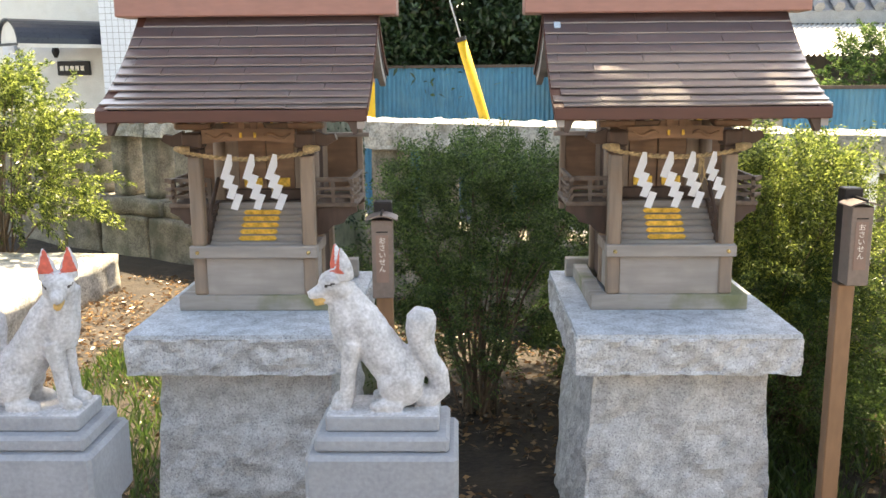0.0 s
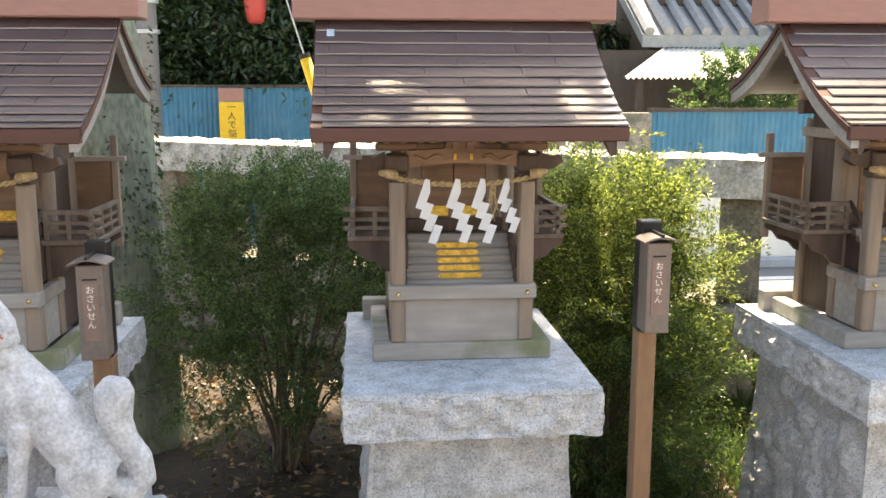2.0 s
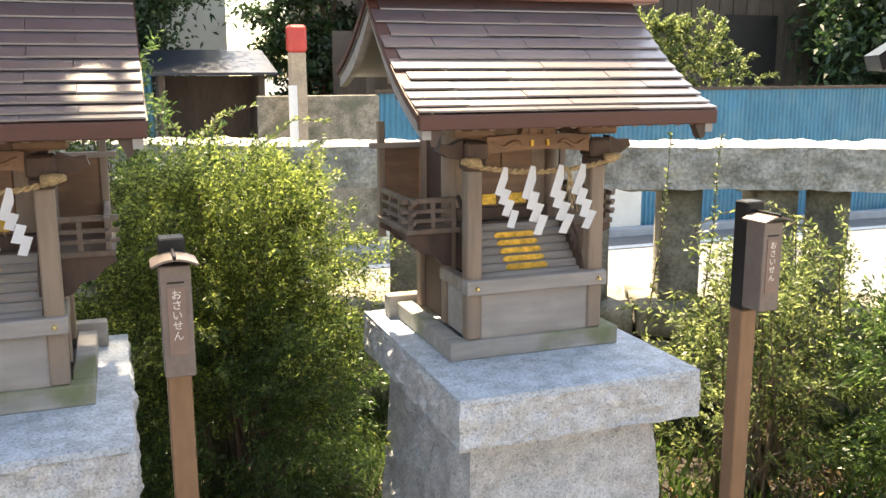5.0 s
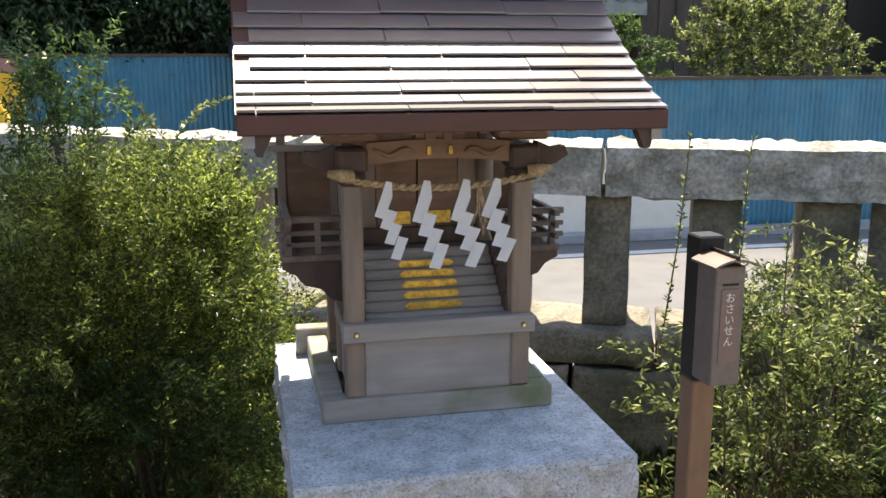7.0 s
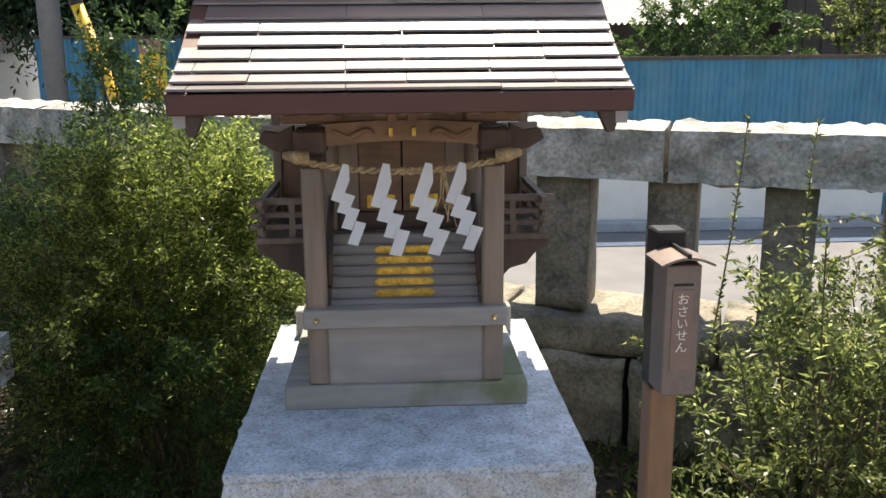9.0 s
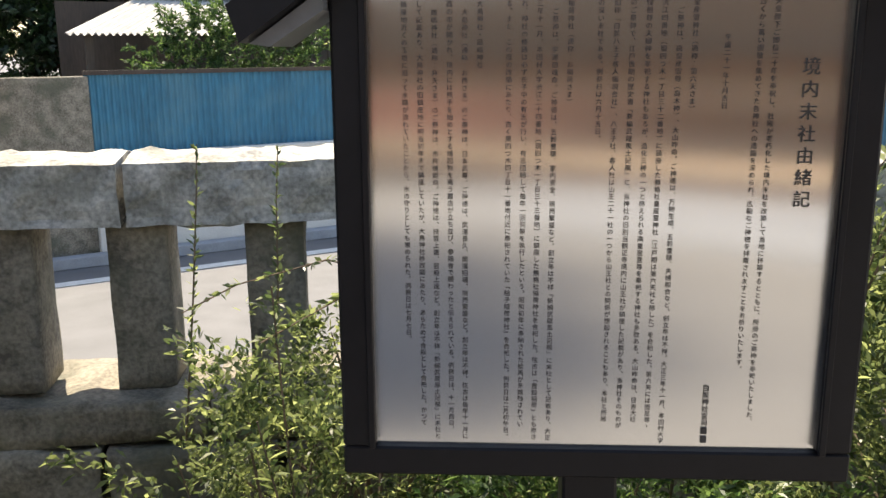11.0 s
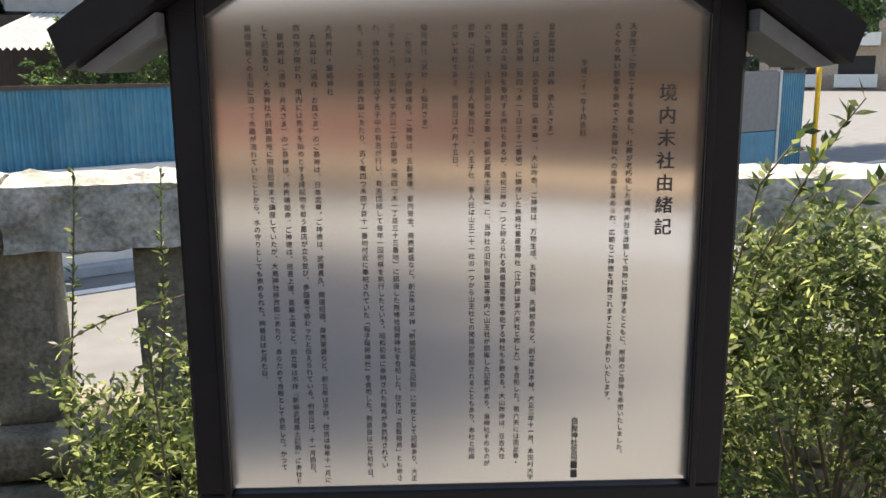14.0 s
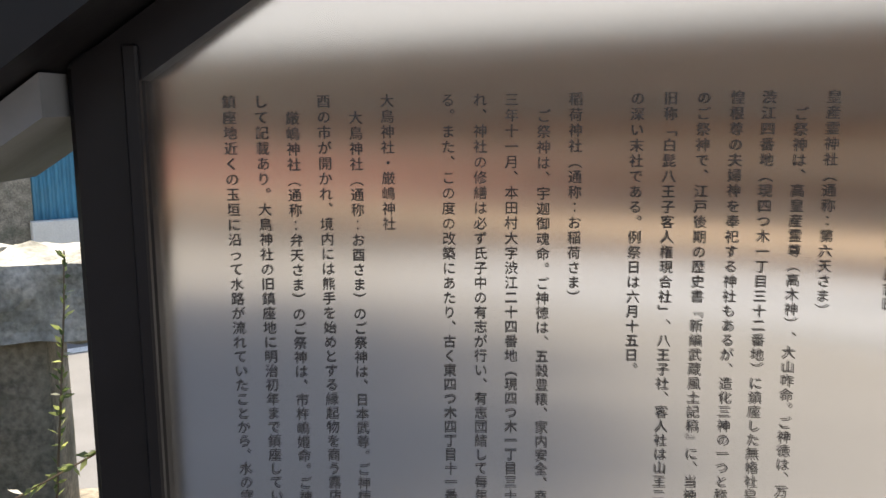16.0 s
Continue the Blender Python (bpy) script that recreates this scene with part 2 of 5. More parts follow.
_mr.inputs["To Min"].default_value, _mr.inputs["To Max"].default_value = 0.15, 0.19
_l.new(_tc.outputs["Object"], _mp.inputs["Vector"])
_l.new(_mp.outputs["Vector"], _no.inputs["Vector"])
_l.new(_no.outputs["Fac"], _mr.inputs["Value"])
_l.new(_mr.outputs["Result"], _b.inputs["Roughness"])
_b.inputs["Anisotropic"].default_value = 1.0
_tg = _n.new("ShaderNodeTangent")
_tg.direction_type, _tg.axis = "RADIAL", "Z"
_l.new(_tg.outputs["Tangent"], _b.inputs["Tangent"])


# ---- building helpers ----
def mesh(name, bm, material, smooth=False):
    me = bpy.data.meshes.new(name)
    bm.to_mesh(me)
    bm.free()
    for m in (material if isinstance(material, (list, tuple)) else [material]):
        me.materials.append(m)
    if smooth:
        for p in me.polygons:
            p.use_smooth = True
    return me


def part(name, bm, material, parent, label="", smooth=False):
    ob = new(name, mesh(name, bm, material, smooth))
    ob.parent = parent
    if label:
        ob["label"] = label
    return ob


def piece(name, me, parent, m=None):
    ob = new(name, me)
    ob.parent = parent
    if m is not None:
        ob.matrix_basis = m
    return ob


def thing(name, at, label, category, group="", rz=0.0, kind=""):
    ob = new(name)
    ob.matrix_basis = pose(*at, 0, 0, rz)
    ob.empty_display_size = 0.1
    return tagged(ob, label, category, group, kind)


def box(bm, x0, x1, y0, y1, z0, z1, bevel=0.0, m=None):
    """A box between two corners, with bevelled edges."""
    r = bmesh.ops.create_cube(bm, size=1.0)
    vs = r["verts"]
    for v in vs:
        v.co = Vector(((x0 + x1) / 2 + v.co.x * (x1 - x0), (y0 + y1) / 2 + v.co.y * (y1 - y0), (z0 + z1) / 2 + v.co.z * (z1 - z0)))
    if bevel:
        es = list({e for v in vs for e in v.link_edges})
        out = bmesh.ops.bevel(bm, geom=es, offset=bevel, segments=1, affect="EDGES", profile=0.5)
        vs = list({v for f in out["faces"] for v in f.verts} | {v for v in vs if v.is_valid})
    if m is not None:
        for v in vs:
            v.co = m @ v.co
    return vs


def bx(*a, **k):
    bm = bmesh.new()
    box(bm, *a, **k)
    return bm


def tube(bm, points, radii, n=8, caps=True):
    """A round rod through points, with a radius at each."""
    pts = [Vector(p) for p in points]
    if not isinstance(radii, (list, tuple)):
        radii = [radii] * len(pts)
    rings = []
    q = None
    for i, p in enumerate(pts):
        d = (pts[min(i + 1, len(pts) - 1)] - pts[max(i - 1, 0)]).normalized()
        q = d.to_track_quat("Z", "Y") if q is None else (q @ Vector((0, 0, 1))).rotation_difference(d) @ q
        rings.append([bm.verts.new(p + q @ Vector((math.cos(2 * math.pi * k / n) * radii[i], math.sin(2 * math.pi * k / n) * radii[i], 0))) for k in range(n)])
    for a, b in zip(rings, rings[1:]):
        for k in range(n):
            bm.faces.new((a[k], a[(k + 1) % n], b[(k + 1) % n], b[k]))
    if caps:
        bm.faces.new(rings[0][::-1])
        bm.faces.new(rings[-1])
    return bm


def extrude_profile(bm, pts, axis, a, b):
    """A closed outline in the plane across axis, made solid from a to b."""
    def co(p, v):
        return {"x": (v, p[0], p[1]), "y": (p[0], v, p[1]), "z": (p[0], p[1], v)}[axis]
    lo = [bm.verts.new(co(p, a)) for p in pts]
    hi = [bm.verts.new(co(p, b)) for p in pts]
    n = len(pts)
    fs = [bm.faces.new((lo[i], lo[(i + 1) % n], hi[(i + 1) % n], hi[i])) for i in range(n)]
    fs += [bm.faces.new(lo[::-1]), bm.faces.new(hi)]
    bmesh.ops.recalc_face_normals(bm, faces=fs)
    return bm


def rough_block(bm, x0, x1, y0, y1, z0, z1, step=0.03, amp=0.012, freq=9.0, seed=0.0, flat_top=False, taper=0.0, chip=1.0, chisel=0.0):
    """A rock-faced stone: a gridded box whose faces are broken out by noise."""
    nx, ny, nz = [max(1, round(d / step)) for d in (x1 - x0, y1 - y0, z1 - z0)]
    made = {}

    def vert(i, j, k):
        if (i, j, k) not in made:
            x, y, z = x0 + (x1 - x0) * i / nx, y0 + (y1 - y0) * j / ny, z0 + (z1 - z0) * k / nz
            c = Vector(((x0 + x1) / 2, (y0 + y1) / 2, z))
            if taper:
                s = 1 + taper * (z1 - z) / (z1 - z0)
                x, y = c.x + (x - c.x) * s, c.y + (y - c.y) * s
            n = Vector((-(i == 0) + (i == nx), -(j == 0) + (j == ny), -(k == 0) + (k == nz)))
            p = Vector((x, y, z))
            q = p * freq + Vector((seed, seed * 1.7, seed * 0.3))
            h = noise.fractal(q, 0.8, 2.2, 4) * amp + abs(noise.noise(q * 0.45)) * amp * 1.3 * chip
            if chisel:
                h += chisel * amp * (noise.voronoi(q * 0.9)[0][0] - 0.35)
            if flat_top and k == nz:
                n.z = 0
                h *= 0.6
            edge = (n.x != 0) + (n.y != 0) + (n.z != 0)
            p -= n * (h if edge < 2 else h * 0.3 + amp * 0.12)
            made[i, j, k] = bm.verts.new(p)
        return made[i, j, k]

    for i in range(nx):
        for j in range(ny):
            bm.faces.new((vert(i, j, nz), vert(i + 1, j, nz), vert(i + 1, j + 1, nz), vert(i, j + 1, nz)))
            bm.faces.new((vert(i, j + 1, 0), vert(i + 1, j + 1, 0), vert(i + 1, j, 0), vert(i, j, 0)))
    for i in range(nx):
        for k in range(nz):
            bm.faces.new((vert(i, 0, k), vert(i + 1, 0, k), vert(i + 1, 0, k + 1), vert(i, 0, k + 1)))
            bm.faces.new((vert(i + 1, ny, k), vert(i, ny, k), vert(i, ny, k + 1), vert(i + 1, ny, k + 1)))
    for j in range(ny):
        for k in range(nz):
            bm.faces.new((vert(0, j + 1, k), vert(0, j, k), vert(0, j, k + 1), vert(0, j + 1, k + 1)))
            bm.faces.new((vert(nx, j, k), vert(nx, j + 1, k), vert(nx, j + 1, k + 1), vert(nx, j, k + 1)))
    return bm


def text(name, body, size, material, parent, m, line=1.0, label="", align="CENTER", thick=0.0):
    cu = bpy.data.curves.new(name, "FONT")
    cu.body, cu.size, cu.space_line = body, size, line
    cu.align_x, cu.align_y = align, "TOP"
    cu.extrude = thick
    cu.resolution_u = 2
    cu.materials.append(material)
    ob = new(name, cu)
    ob.parent = parent
    ob.matrix_basis = m
    if label:
        ob["label"] = label
    return ob


def leaves(name, rng, p, d, length, width, droop, material, parent=None):
    """One mesh of narrow leaves, each a quad of its own, from points p along directions d (arrays)."""
    n = len(p)
    d = d / np.linalg.norm(d, axis=1, keepdims=True)
    s = length * rng.uniform(0.6, 1.25, (n, 1))
    w = width * rng.uniform(0.7, 1.2, (n, 1))
    side = np.cross(d, rng.uniform(-1, 1, (n, 3)))
    side /= np.linalg.norm(side, axis=1, keepdims=True) + 1e-6
    mid = p + d * s * 0.45
    tip = p + d * s
    tip[:, 2:] -= droop * s
    co = np.stack([p, mid + side * w * 0.5, tip, mid - side * w * 0.5], 1).reshape(-1, 3).astype(np.float32)
    me = bpy.data.meshes.new(name)
    me.vertices.add(4 * n)
    me.vertices.foreach_set("co", co.ravel())
    me.loops.add(4 * n)
    me.loops.foreach_set("vertex_index", np.arange(4 * n, dtype=np.int32))
    me.polygons.add(n)
    me.polygons.foreach_set("loop_start", np.arange(0, 4 * n, 4, dtype=np.int32))
    me.update(calc_edges=True)
    me.materials.append(material)
    ob = new(name, me)
    ob.parent = parent
    return ob


def pydata(name, vs, fs, material, smooth=False):
    me = bpy.data.meshes.new(name)
    me.from_pydata([tuple(v) for v in vs], [], fs)
    for m in (material if isinstance(material, (list, tuple)) else [material]):
        me.materials.append(m)
    if smooth:
        for p in me.polygons:
            p.use_smooth = True
    me.update()
    return me

# ---- setting ----
STREET = -0.75
# back edge of the stone fence's coping, in plan
FENCE = [(-5.6, 9.55), (1.9, 4.88), (3.9, 4.0), (7.4, 0.9)]


def fence_y(x):
    for (xa, ya), (xb, yb) in zip(FENCE, FENCE[1:]):
        if x <= xb:
            return ya + (yb - ya) * (x - xa) / (xb - xa)
    return FENCE[-1][1]


def build_ground():
    bm = bmesh.new()
    s = 400
    bm.faces.new([bm.verts.new(p) for p in ((-s, -s, STREET), (s, -s, STREET), (s, s, STREET), (-s, s, STREET))])
    tagged(new("ground", mesh("ground", bm, ASPHALT)), "pale grey asphalt street level beyond the shrine ground", "ground", kind="structure")
    # the raised shrine ground: uneven soil inside the fence
    bm = bmesh.new()
    n = 110
    grid = {}
    for i in range(n + 1):
        for j in range(n + 1):
            x = -9 + 18 * i / n
            far = fence_y(x) - 0.12
            y = -9 + (far + 9) * (j / n) ** 0.8
            h = 0.035 * noise.noise(Vector((x * 1.3, y * 1.3, 0))) + 0.012 * noise.noise(Vector((x * 7, y * 7, 3)))
            grid[i, j] = bm.verts.new((x, y, h))
    for i in range(n):
        for j in range(n):
            bm.faces.new((grid[i, j], grid[i + 1, j], grid[i + 1, j + 1], grid[i, j + 1]))
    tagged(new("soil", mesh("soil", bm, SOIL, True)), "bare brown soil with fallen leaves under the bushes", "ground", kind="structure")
    # retaining wall to the street, following the fence
    for (xa, ya), (xb, yb) in zip(FENCE, FENCE[1:]):
        L = math.hypot(xb - xa, yb - ya)
        ob = new("retaining_wall", mesh("retaining_wall", bx(0, L, -0.2, 0.02, STREET, 0.02), CONCRETE))
        ob.matrix_basis = pose(xa, ya, 0, 0, 0, math.degrees(math.atan2(yb - ya, xb - xa)))
        tagged(ob, "grey concrete retaining wall under the stone fence", "wall", kind="structure")
    # unseen gravel added to bounce light onto the stone fronts and the plate
    tagged(new("paving", mesh("paving", bx(-9, 9, -9, 1.62, 0.03, 0.045), PAVING)), "unseen pale grey gravel path before the shrines, added to bounce light", "path", kind="structure")
    # white edge line along the street
    bm = bx(-14, 22, 10.55, 10.72, STREET + 0.002, STREET + 0.006)
    tagged(new("road_line", mesh("road_line", bm, ROAD_WHITE)), "worn white painted line on the street", "road marking", kind="structure")


def build_fence(a, b, seed):
    """Stone fence: coping stones on square posts on two courses of rough stones."""
    rng = random.Random(seed)
    (xa, ya), (xb, yb) = a, b
    L = math.hypot(xb - xa, yb - ya)
    f = thing("stone_fence", (xa, ya, 0), "old grey stone fence with heavy coping on square posts", "fence", "stone fence", math.degrees(math.atan2(yb - ya, xb - xa)))
    W = 0.34
    # coping, from the joint outwards
    joint = 1.18 if seed == 2 else 0.5
    cuts = [0.0] + [c for c in [joint + 1.62 * k for k in range(-4, 12)] if 0.15 < c < L - 0.15] + [L]
    for i, (u, v) in enumerate(zip(cuts, cuts[1:])):
        bm = bmesh.new()
        rough_block(bm, u + 0.006, v - 0.006, -W, 0, 0.985, 1.172, 0.026, 0.015, 11, seed * 3 + i, chip=0.5, chisel=0.9)
        for w in bm.verts:
            w.co.z += 0.02 * max(0, 1 - abs(w.co.y + W / 2) / (W / 2)) if w.co.z > 1.1 else 0
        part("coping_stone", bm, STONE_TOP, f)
    k = 0
    u = (joint + 0.02) % 0.40
    while u < L:
        bm = bmesh.new()
        w = 0.092 + rng.uniform(-0.006, 0.008)
        rough_block(bm, u - w, u + w, -0.28, -0.08, 0.475, 1.0, 0.05, 0.008, 7, seed + k, chip=0.5)
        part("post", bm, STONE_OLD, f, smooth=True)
        u += 0.40
        k += 1
    for zi, (z0, z1, y0, step) in enumerate(((0.345, 0.488, -0.42, 0.72), (0.0, 0.352, -0.44, 0.55))):
        u = -rng.uniform(0, 0.3)
        while u < L:
            s = step * rng.uniform(0.8, 1.3)
            bm = bmesh.new()
            rough_block(bm, max(u, 0) + 0.006, min(u + s, L) - 0.006, y0 + rng.uniform(0, 0.03), 0.02, z0 - (0.05 if zi else 0), z1 - 0.006, 0.05, 0.028, 5, seed * 5 + u + zi)
            if min(u + s, L) - max(u, 0) > 0.05:
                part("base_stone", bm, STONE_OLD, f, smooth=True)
            u += s
    return f


build_ground()
for i, (a, b) in enumerate(zip(FENCE, FENCE[1:])):
    build_fence(a, b, i + 1)

# ---- shrines ----
SX = (-0.645, 0.617, 1.914)
SLAB = 0.78
YC = 2.82


def build_pedestal(x, seed):
    t = thing("stone_pedestal", (x, YC, 0), "rock-faced grey granite pedestal with a thick overhanging slab", "pedestal", "shrine pedestals")
    bm = bmesh.new()
    rough_block(bm, -0.252, 0.252, -0.322, 0.322, -0.02, 0.66, 0.016, 0.017, 10, seed, taper=0.16, chip=0.5, chisel=1.5)
    part("block", bm, GRANITE, t)
    bm = bmesh.new()
    rough_block(bm, -0.315, 0.315, -0.415, 0.405, 0.66, SLAB - 0.006, 0.0115, 0.011, 20, seed + 5, chip=0.3, chisel=1.8)
    for v in bm.verts:
        if v.co.z > SLAB - 0.03:
            v.co.z = min(v.co.z, SLAB - 0.012)
    part("slab", bm, GRANITE, t)
    bm = bmesh.new()
    rough_block(bm, -0.311, 0.311, -0.411, 0.401, SLAB - 0.014, SLAB, 0.03, 0.002, 20, seed + 9, flat_top=True)
    part("sawn_top", bm, GRANITE_CUT, t, "smooth sawn granite top")
    return t


def roof_curve(s):
    """Front slope, s from eave 0 to ridge 1: y and z, flatter at the eave."""
    y = -0.333 + 0.408 * s
    z = 0.618 + 0.160 * s + 0.120 * s * s
    return y, z


def back_curve(s):
    y = 0.40 - 0.325 * s
    z = 0.72 + 0.10 * s + 0.078 * s * s
    return y, z


ROOF_HALF = 0.375


STREAMERS = [(-0.055, 1.0), (0.015, 1.0), (0.080, 1.0)], [(-0.095, 1.0), (-0.018, 1.0), (0.045, 1.0), (0.108, 0.85)], [(-0.105, 0.9), (-0.035, 1.05), (0.042, 1.05), (0.105, 1.0)]


def build_shrine(x, streamers, seed):
    rng = random.Random(seed)
    t = thing("wooden_shrine", (x, YC, SLAB), "small weathered wooden shrine with brown sheet roof, on granite", "shrine", "small shrines")
    P = lambda name, bm, m, label="", smooth=False: part(name, bm, m, t, label, smooth)
    # sill frame
    P("front_sill", bx(-0.237, 0.237, -0.15, -0.105, 0, 0.048, 0.003), WOOD_BASE, "grey mossy wooden sill")
    for s in (-1, 1):
        P("side_sill", bx(*sorted((s * 0.237, s * 0.19)), -0.105, 0.30, 0, 0.048, 0.003), WOOD_BASE)
    P("back_sill", bx(-0.262, 0.262, 0.30, 0.345, 0, 0.066, 0.003), WOOD_BASE)
    # front posts, rail and panel
    for s in (-1, 1):
        P("front_post", bx(s * 0.169 - 0.02, s * 0.169 + 0.02, -0.150 + 0.008, -0.104, 0.048, 0.475, 0.004), WOOD)
        P("post_cap", bx(s * 0.169 - 0.026, s * 0.169 + 0.026, -0.150, -0.098, 0.475, 0.498, 0.004), WOOD_DARK)
        P("bracket_block", bx(s * 0.169 - 0.030, s * 0.169 + 0.030, -0.156, -0.092, 0.498, 0.545, 0.006), WOOD_DARK)
        # carved nose outside the bracket
        bm = extrude_profile(bmesh.new(), [(s * 0.199, 0.500), (s * 0.235, 0.505), (s * 0.262, 0.522), (s * 0.255, 0.540), (s * 0.230, 0.536), (s * 0.199, 0.550)], "y", -0.14, -0.108)
        P("carved_nose", bm, WOOD_DARK)
        # bracket arms up to the eave
        bm = bmesh.new()
        box(bm, s * 0.169 - 0.055, s * 0.169 + 0.055, -0.14, -0.108, 0.553, 0.575, 0.006)
        box(bm, s * 0.169 - 0.05, s * 0.169 - 0.025, -0.145, -0.103, 0.575, 0.605, 0.003)
        box(bm, s * 0.169 + 0.025, s * 0.169 + 0.05, -0.145, -0.103, 0.575, 0.605, 0.003)
        P("bracket_arm", bm, WOOD_WARM)
        bm = bmesh.new()
        tube(bm, [(s * 0.169, -0.158, 0.184), (s * 0.169, -0.163, 0.184), (s * 0.169, -0.168, 0.184)], [0.0062, 0.0062, 0.003], 10)
        P("brass_stud", bm, BRASS, "polished brass stud")
    P("rail", bx(-0.195, 0.195, -0.158, -0.118, 0.166, 0.203, 0.003), WOOD_GREY)
    P("front_panel", bx(-0.149, 0.149, -0.135, -0.120, 0.048, 0.166), WOOD_GREY, "grey weathered boards")
    # side walls of the stair
    for s in (-1, 1):
        P("side_panel", bx(*sorted((s * 0.180, s * 0.168)), -0.104, 0.02, 0.048, 0.166), WOOD_GREY)
        P("side_rail", bx(*sorted((s * 0.190, s * 0.160)), -0.104, 0.06, 0.166, 0.200, 0.003), WOOD_X)
        P("under_post", bx(s * 0.172 - 0.016, s * 0.172 + 0.016, 0.02, 0.052, 0.048, 0.30, 0.003), WOOD)
        P("under_post", bx(s * 0.172 - 0.018, s * 0.172 + 0.018, 0.22, 0.256, 0.048, 0.30, 0.003), WOOD)
        # stepped stair string
        pts = [(-0.118, 0.200), (-0.108, 0.235)]
        for k in range(6):
            pts += [(-0.108 + 0.021 * k, 0.222 + 0.0155 * k + 0.012), (-0.090 + 0.021 * k, 0.222 + 0.0155 * k + 0.012)]
        pts += [(0.035, 0.318), (0.035, 0.200)]
        P("stair_string", extrude_profile(bmesh.new(), pts, "x", s * 0.150 - 0.006, s * 0.150 + 0.006), WOOD_DARK)
        # sweeping stair handrail
        hand = [(s * 0.146, -0.100, 0.238), (s * 0.146, -0.085, 0.285), (s * 0.146, -0.05, 0.318), (s * 0.146, -0.01, 0.352), (s * 0.146, 0.035, 0.388)]
        P("stair_rail", tube(bmesh.new(), hand, [0.006, 0.007, 0.007, 0.007, 0.007], 6), WOOD_DARK, smooth=True)
    # stair: six rounded treads, gilt plates in the middle
    for k in range(7):
        y0, z0 = -0.104 + 0.0205 * k, 0.196 + 0.0172 * k
        bm = extrude_profile(bmesh.new(), [(y0, z0 - 0.016), (y0, z0 + 0.004), (y0 + 0.006, z0 + 0.0105), (y0 + 0.03, z0 + 0.0105), (y0 + 0.03, z0 - 0.016)], "x", -0.149, 0.149)
        P("stair_tread", bm, WOOD_GREY)
        if 1 <= k <= 5:
            pts = [(-0.056, 0), (-0.060, 0.004), (-0.056, 0.008), (-0.052, 0.0115), (0.052, 0.0115), (0.056, 0.008), (0.060, 0.004), (0.056, 0), (0.052, -0.003), (-0.052, -0.003)]
            bm = extrude_profile(bmesh.new(), [(a, z0 - 0.002 + b) for a, b in pts], "y", y0 - 0.003, y0 + 0.002)
            P("gilt_plate", bm, GOLD, "gilt engraved plate")
    # veranda
    VZ = 0.298
    bm = bmesh.new()
    for s in (-1, 1):
        box(bm, *sorted((s * 0.155, s * 0.300)), 0.0, 0.27, VZ, VZ + 0.014, 0.002)
    box(bm, -0.155, 0.155, 0.036, 0.075, VZ, VZ + 0.014, 0.002)
    P("veranda_floor", bm, WOOD_RAIL)
    for s in (-1, 1):
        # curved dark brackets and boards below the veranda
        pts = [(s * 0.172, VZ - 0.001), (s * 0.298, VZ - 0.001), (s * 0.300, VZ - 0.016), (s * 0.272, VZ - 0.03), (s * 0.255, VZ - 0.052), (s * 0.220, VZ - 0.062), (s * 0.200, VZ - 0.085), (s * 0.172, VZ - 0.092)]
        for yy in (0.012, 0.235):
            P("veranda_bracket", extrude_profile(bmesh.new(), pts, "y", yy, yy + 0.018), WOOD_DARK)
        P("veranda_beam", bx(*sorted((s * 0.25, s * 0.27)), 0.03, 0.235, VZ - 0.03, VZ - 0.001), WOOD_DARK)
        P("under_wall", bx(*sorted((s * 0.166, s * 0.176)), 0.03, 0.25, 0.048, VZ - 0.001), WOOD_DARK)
        # railing
        for z, r in ((0.034, 0.005), (0.058, 0.005), (0.086, 0.0065)):
            P("railing_bar", bx(s * 0.285 - r, s * 0.285 + r, -0.022, 0.265, VZ + z - r, VZ + z + r, 0.001), WOOD_RAIL)
            P("railing_bar", bx(*sorted((s * 0.162, s * 0.31)), 0.012 - r, 0.012 + r, VZ + z - r + 0.001, VZ + z + r + 0.001, 0.001), WOOD_RAIL)
        for yy in (0.012, 0.095, 0.18, 0.255):
            P("railing_post", bx(s * 0.285 - 0.006, s * 0.285 + 0.006, yy - 0.006, yy + 0.006, VZ + 0.014, VZ + 0.082), WOOD_RAIL)
        for xx in (0.225, 0.168):
            P("railing_post", bx(s * xx - 0.006, s * xx + 0.006, 0.006, 0.018, VZ + 0.014, VZ + 0.082), WOOD_RAIL)
        # screen at the back of the side veranda
        P("screen_post", bx(s * 0.283 - 0.010, s * 0.283 + 0.010, 0.272, 0.292, VZ - 0.05, 0.575, 0.002), WOOD)
        P("screen_panel", bx(*sorted((s * 0.17, s * 0.273)), 0.278, 0.286, VZ + 0.014, 0.50), WOOD_WARM)
        P("screen_rail", bx(*sorted((s * 0.16, s * 0.315)), 0.270, 0.294, 0.50, 0.515, 0.002), WOOD_X)
    # body
    for s in (-1, 1):
        for yy in (0.09, 0.27):
            P("pillar", tube(bmesh.new(), [(s * 0.152, yy, 0.05), (s * 0.152, yy, 0.62)], 0.02, 14), WOOD, smooth=True)
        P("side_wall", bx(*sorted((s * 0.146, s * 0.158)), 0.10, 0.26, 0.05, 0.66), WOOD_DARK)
        P("side_beam", bx(*sorted((s * 0.138, s * 0.172)), 0.06, 0.30, 0.565, 0.595, 0.003), WOOD_X)
        # beam from body to porch
        bm = extrude_profile(bmesh.new(), [(-0.10, 0.50), (-0.02, 0.535), (0.08, 0.555), (0.08, 0.58), (-0.02, 0.565), (-0.10, 0.54)], "x", s * 0.169 - 0.012, s * 0.169 + 0.012)
        P("porch_beam", bm, WOOD_WARM)
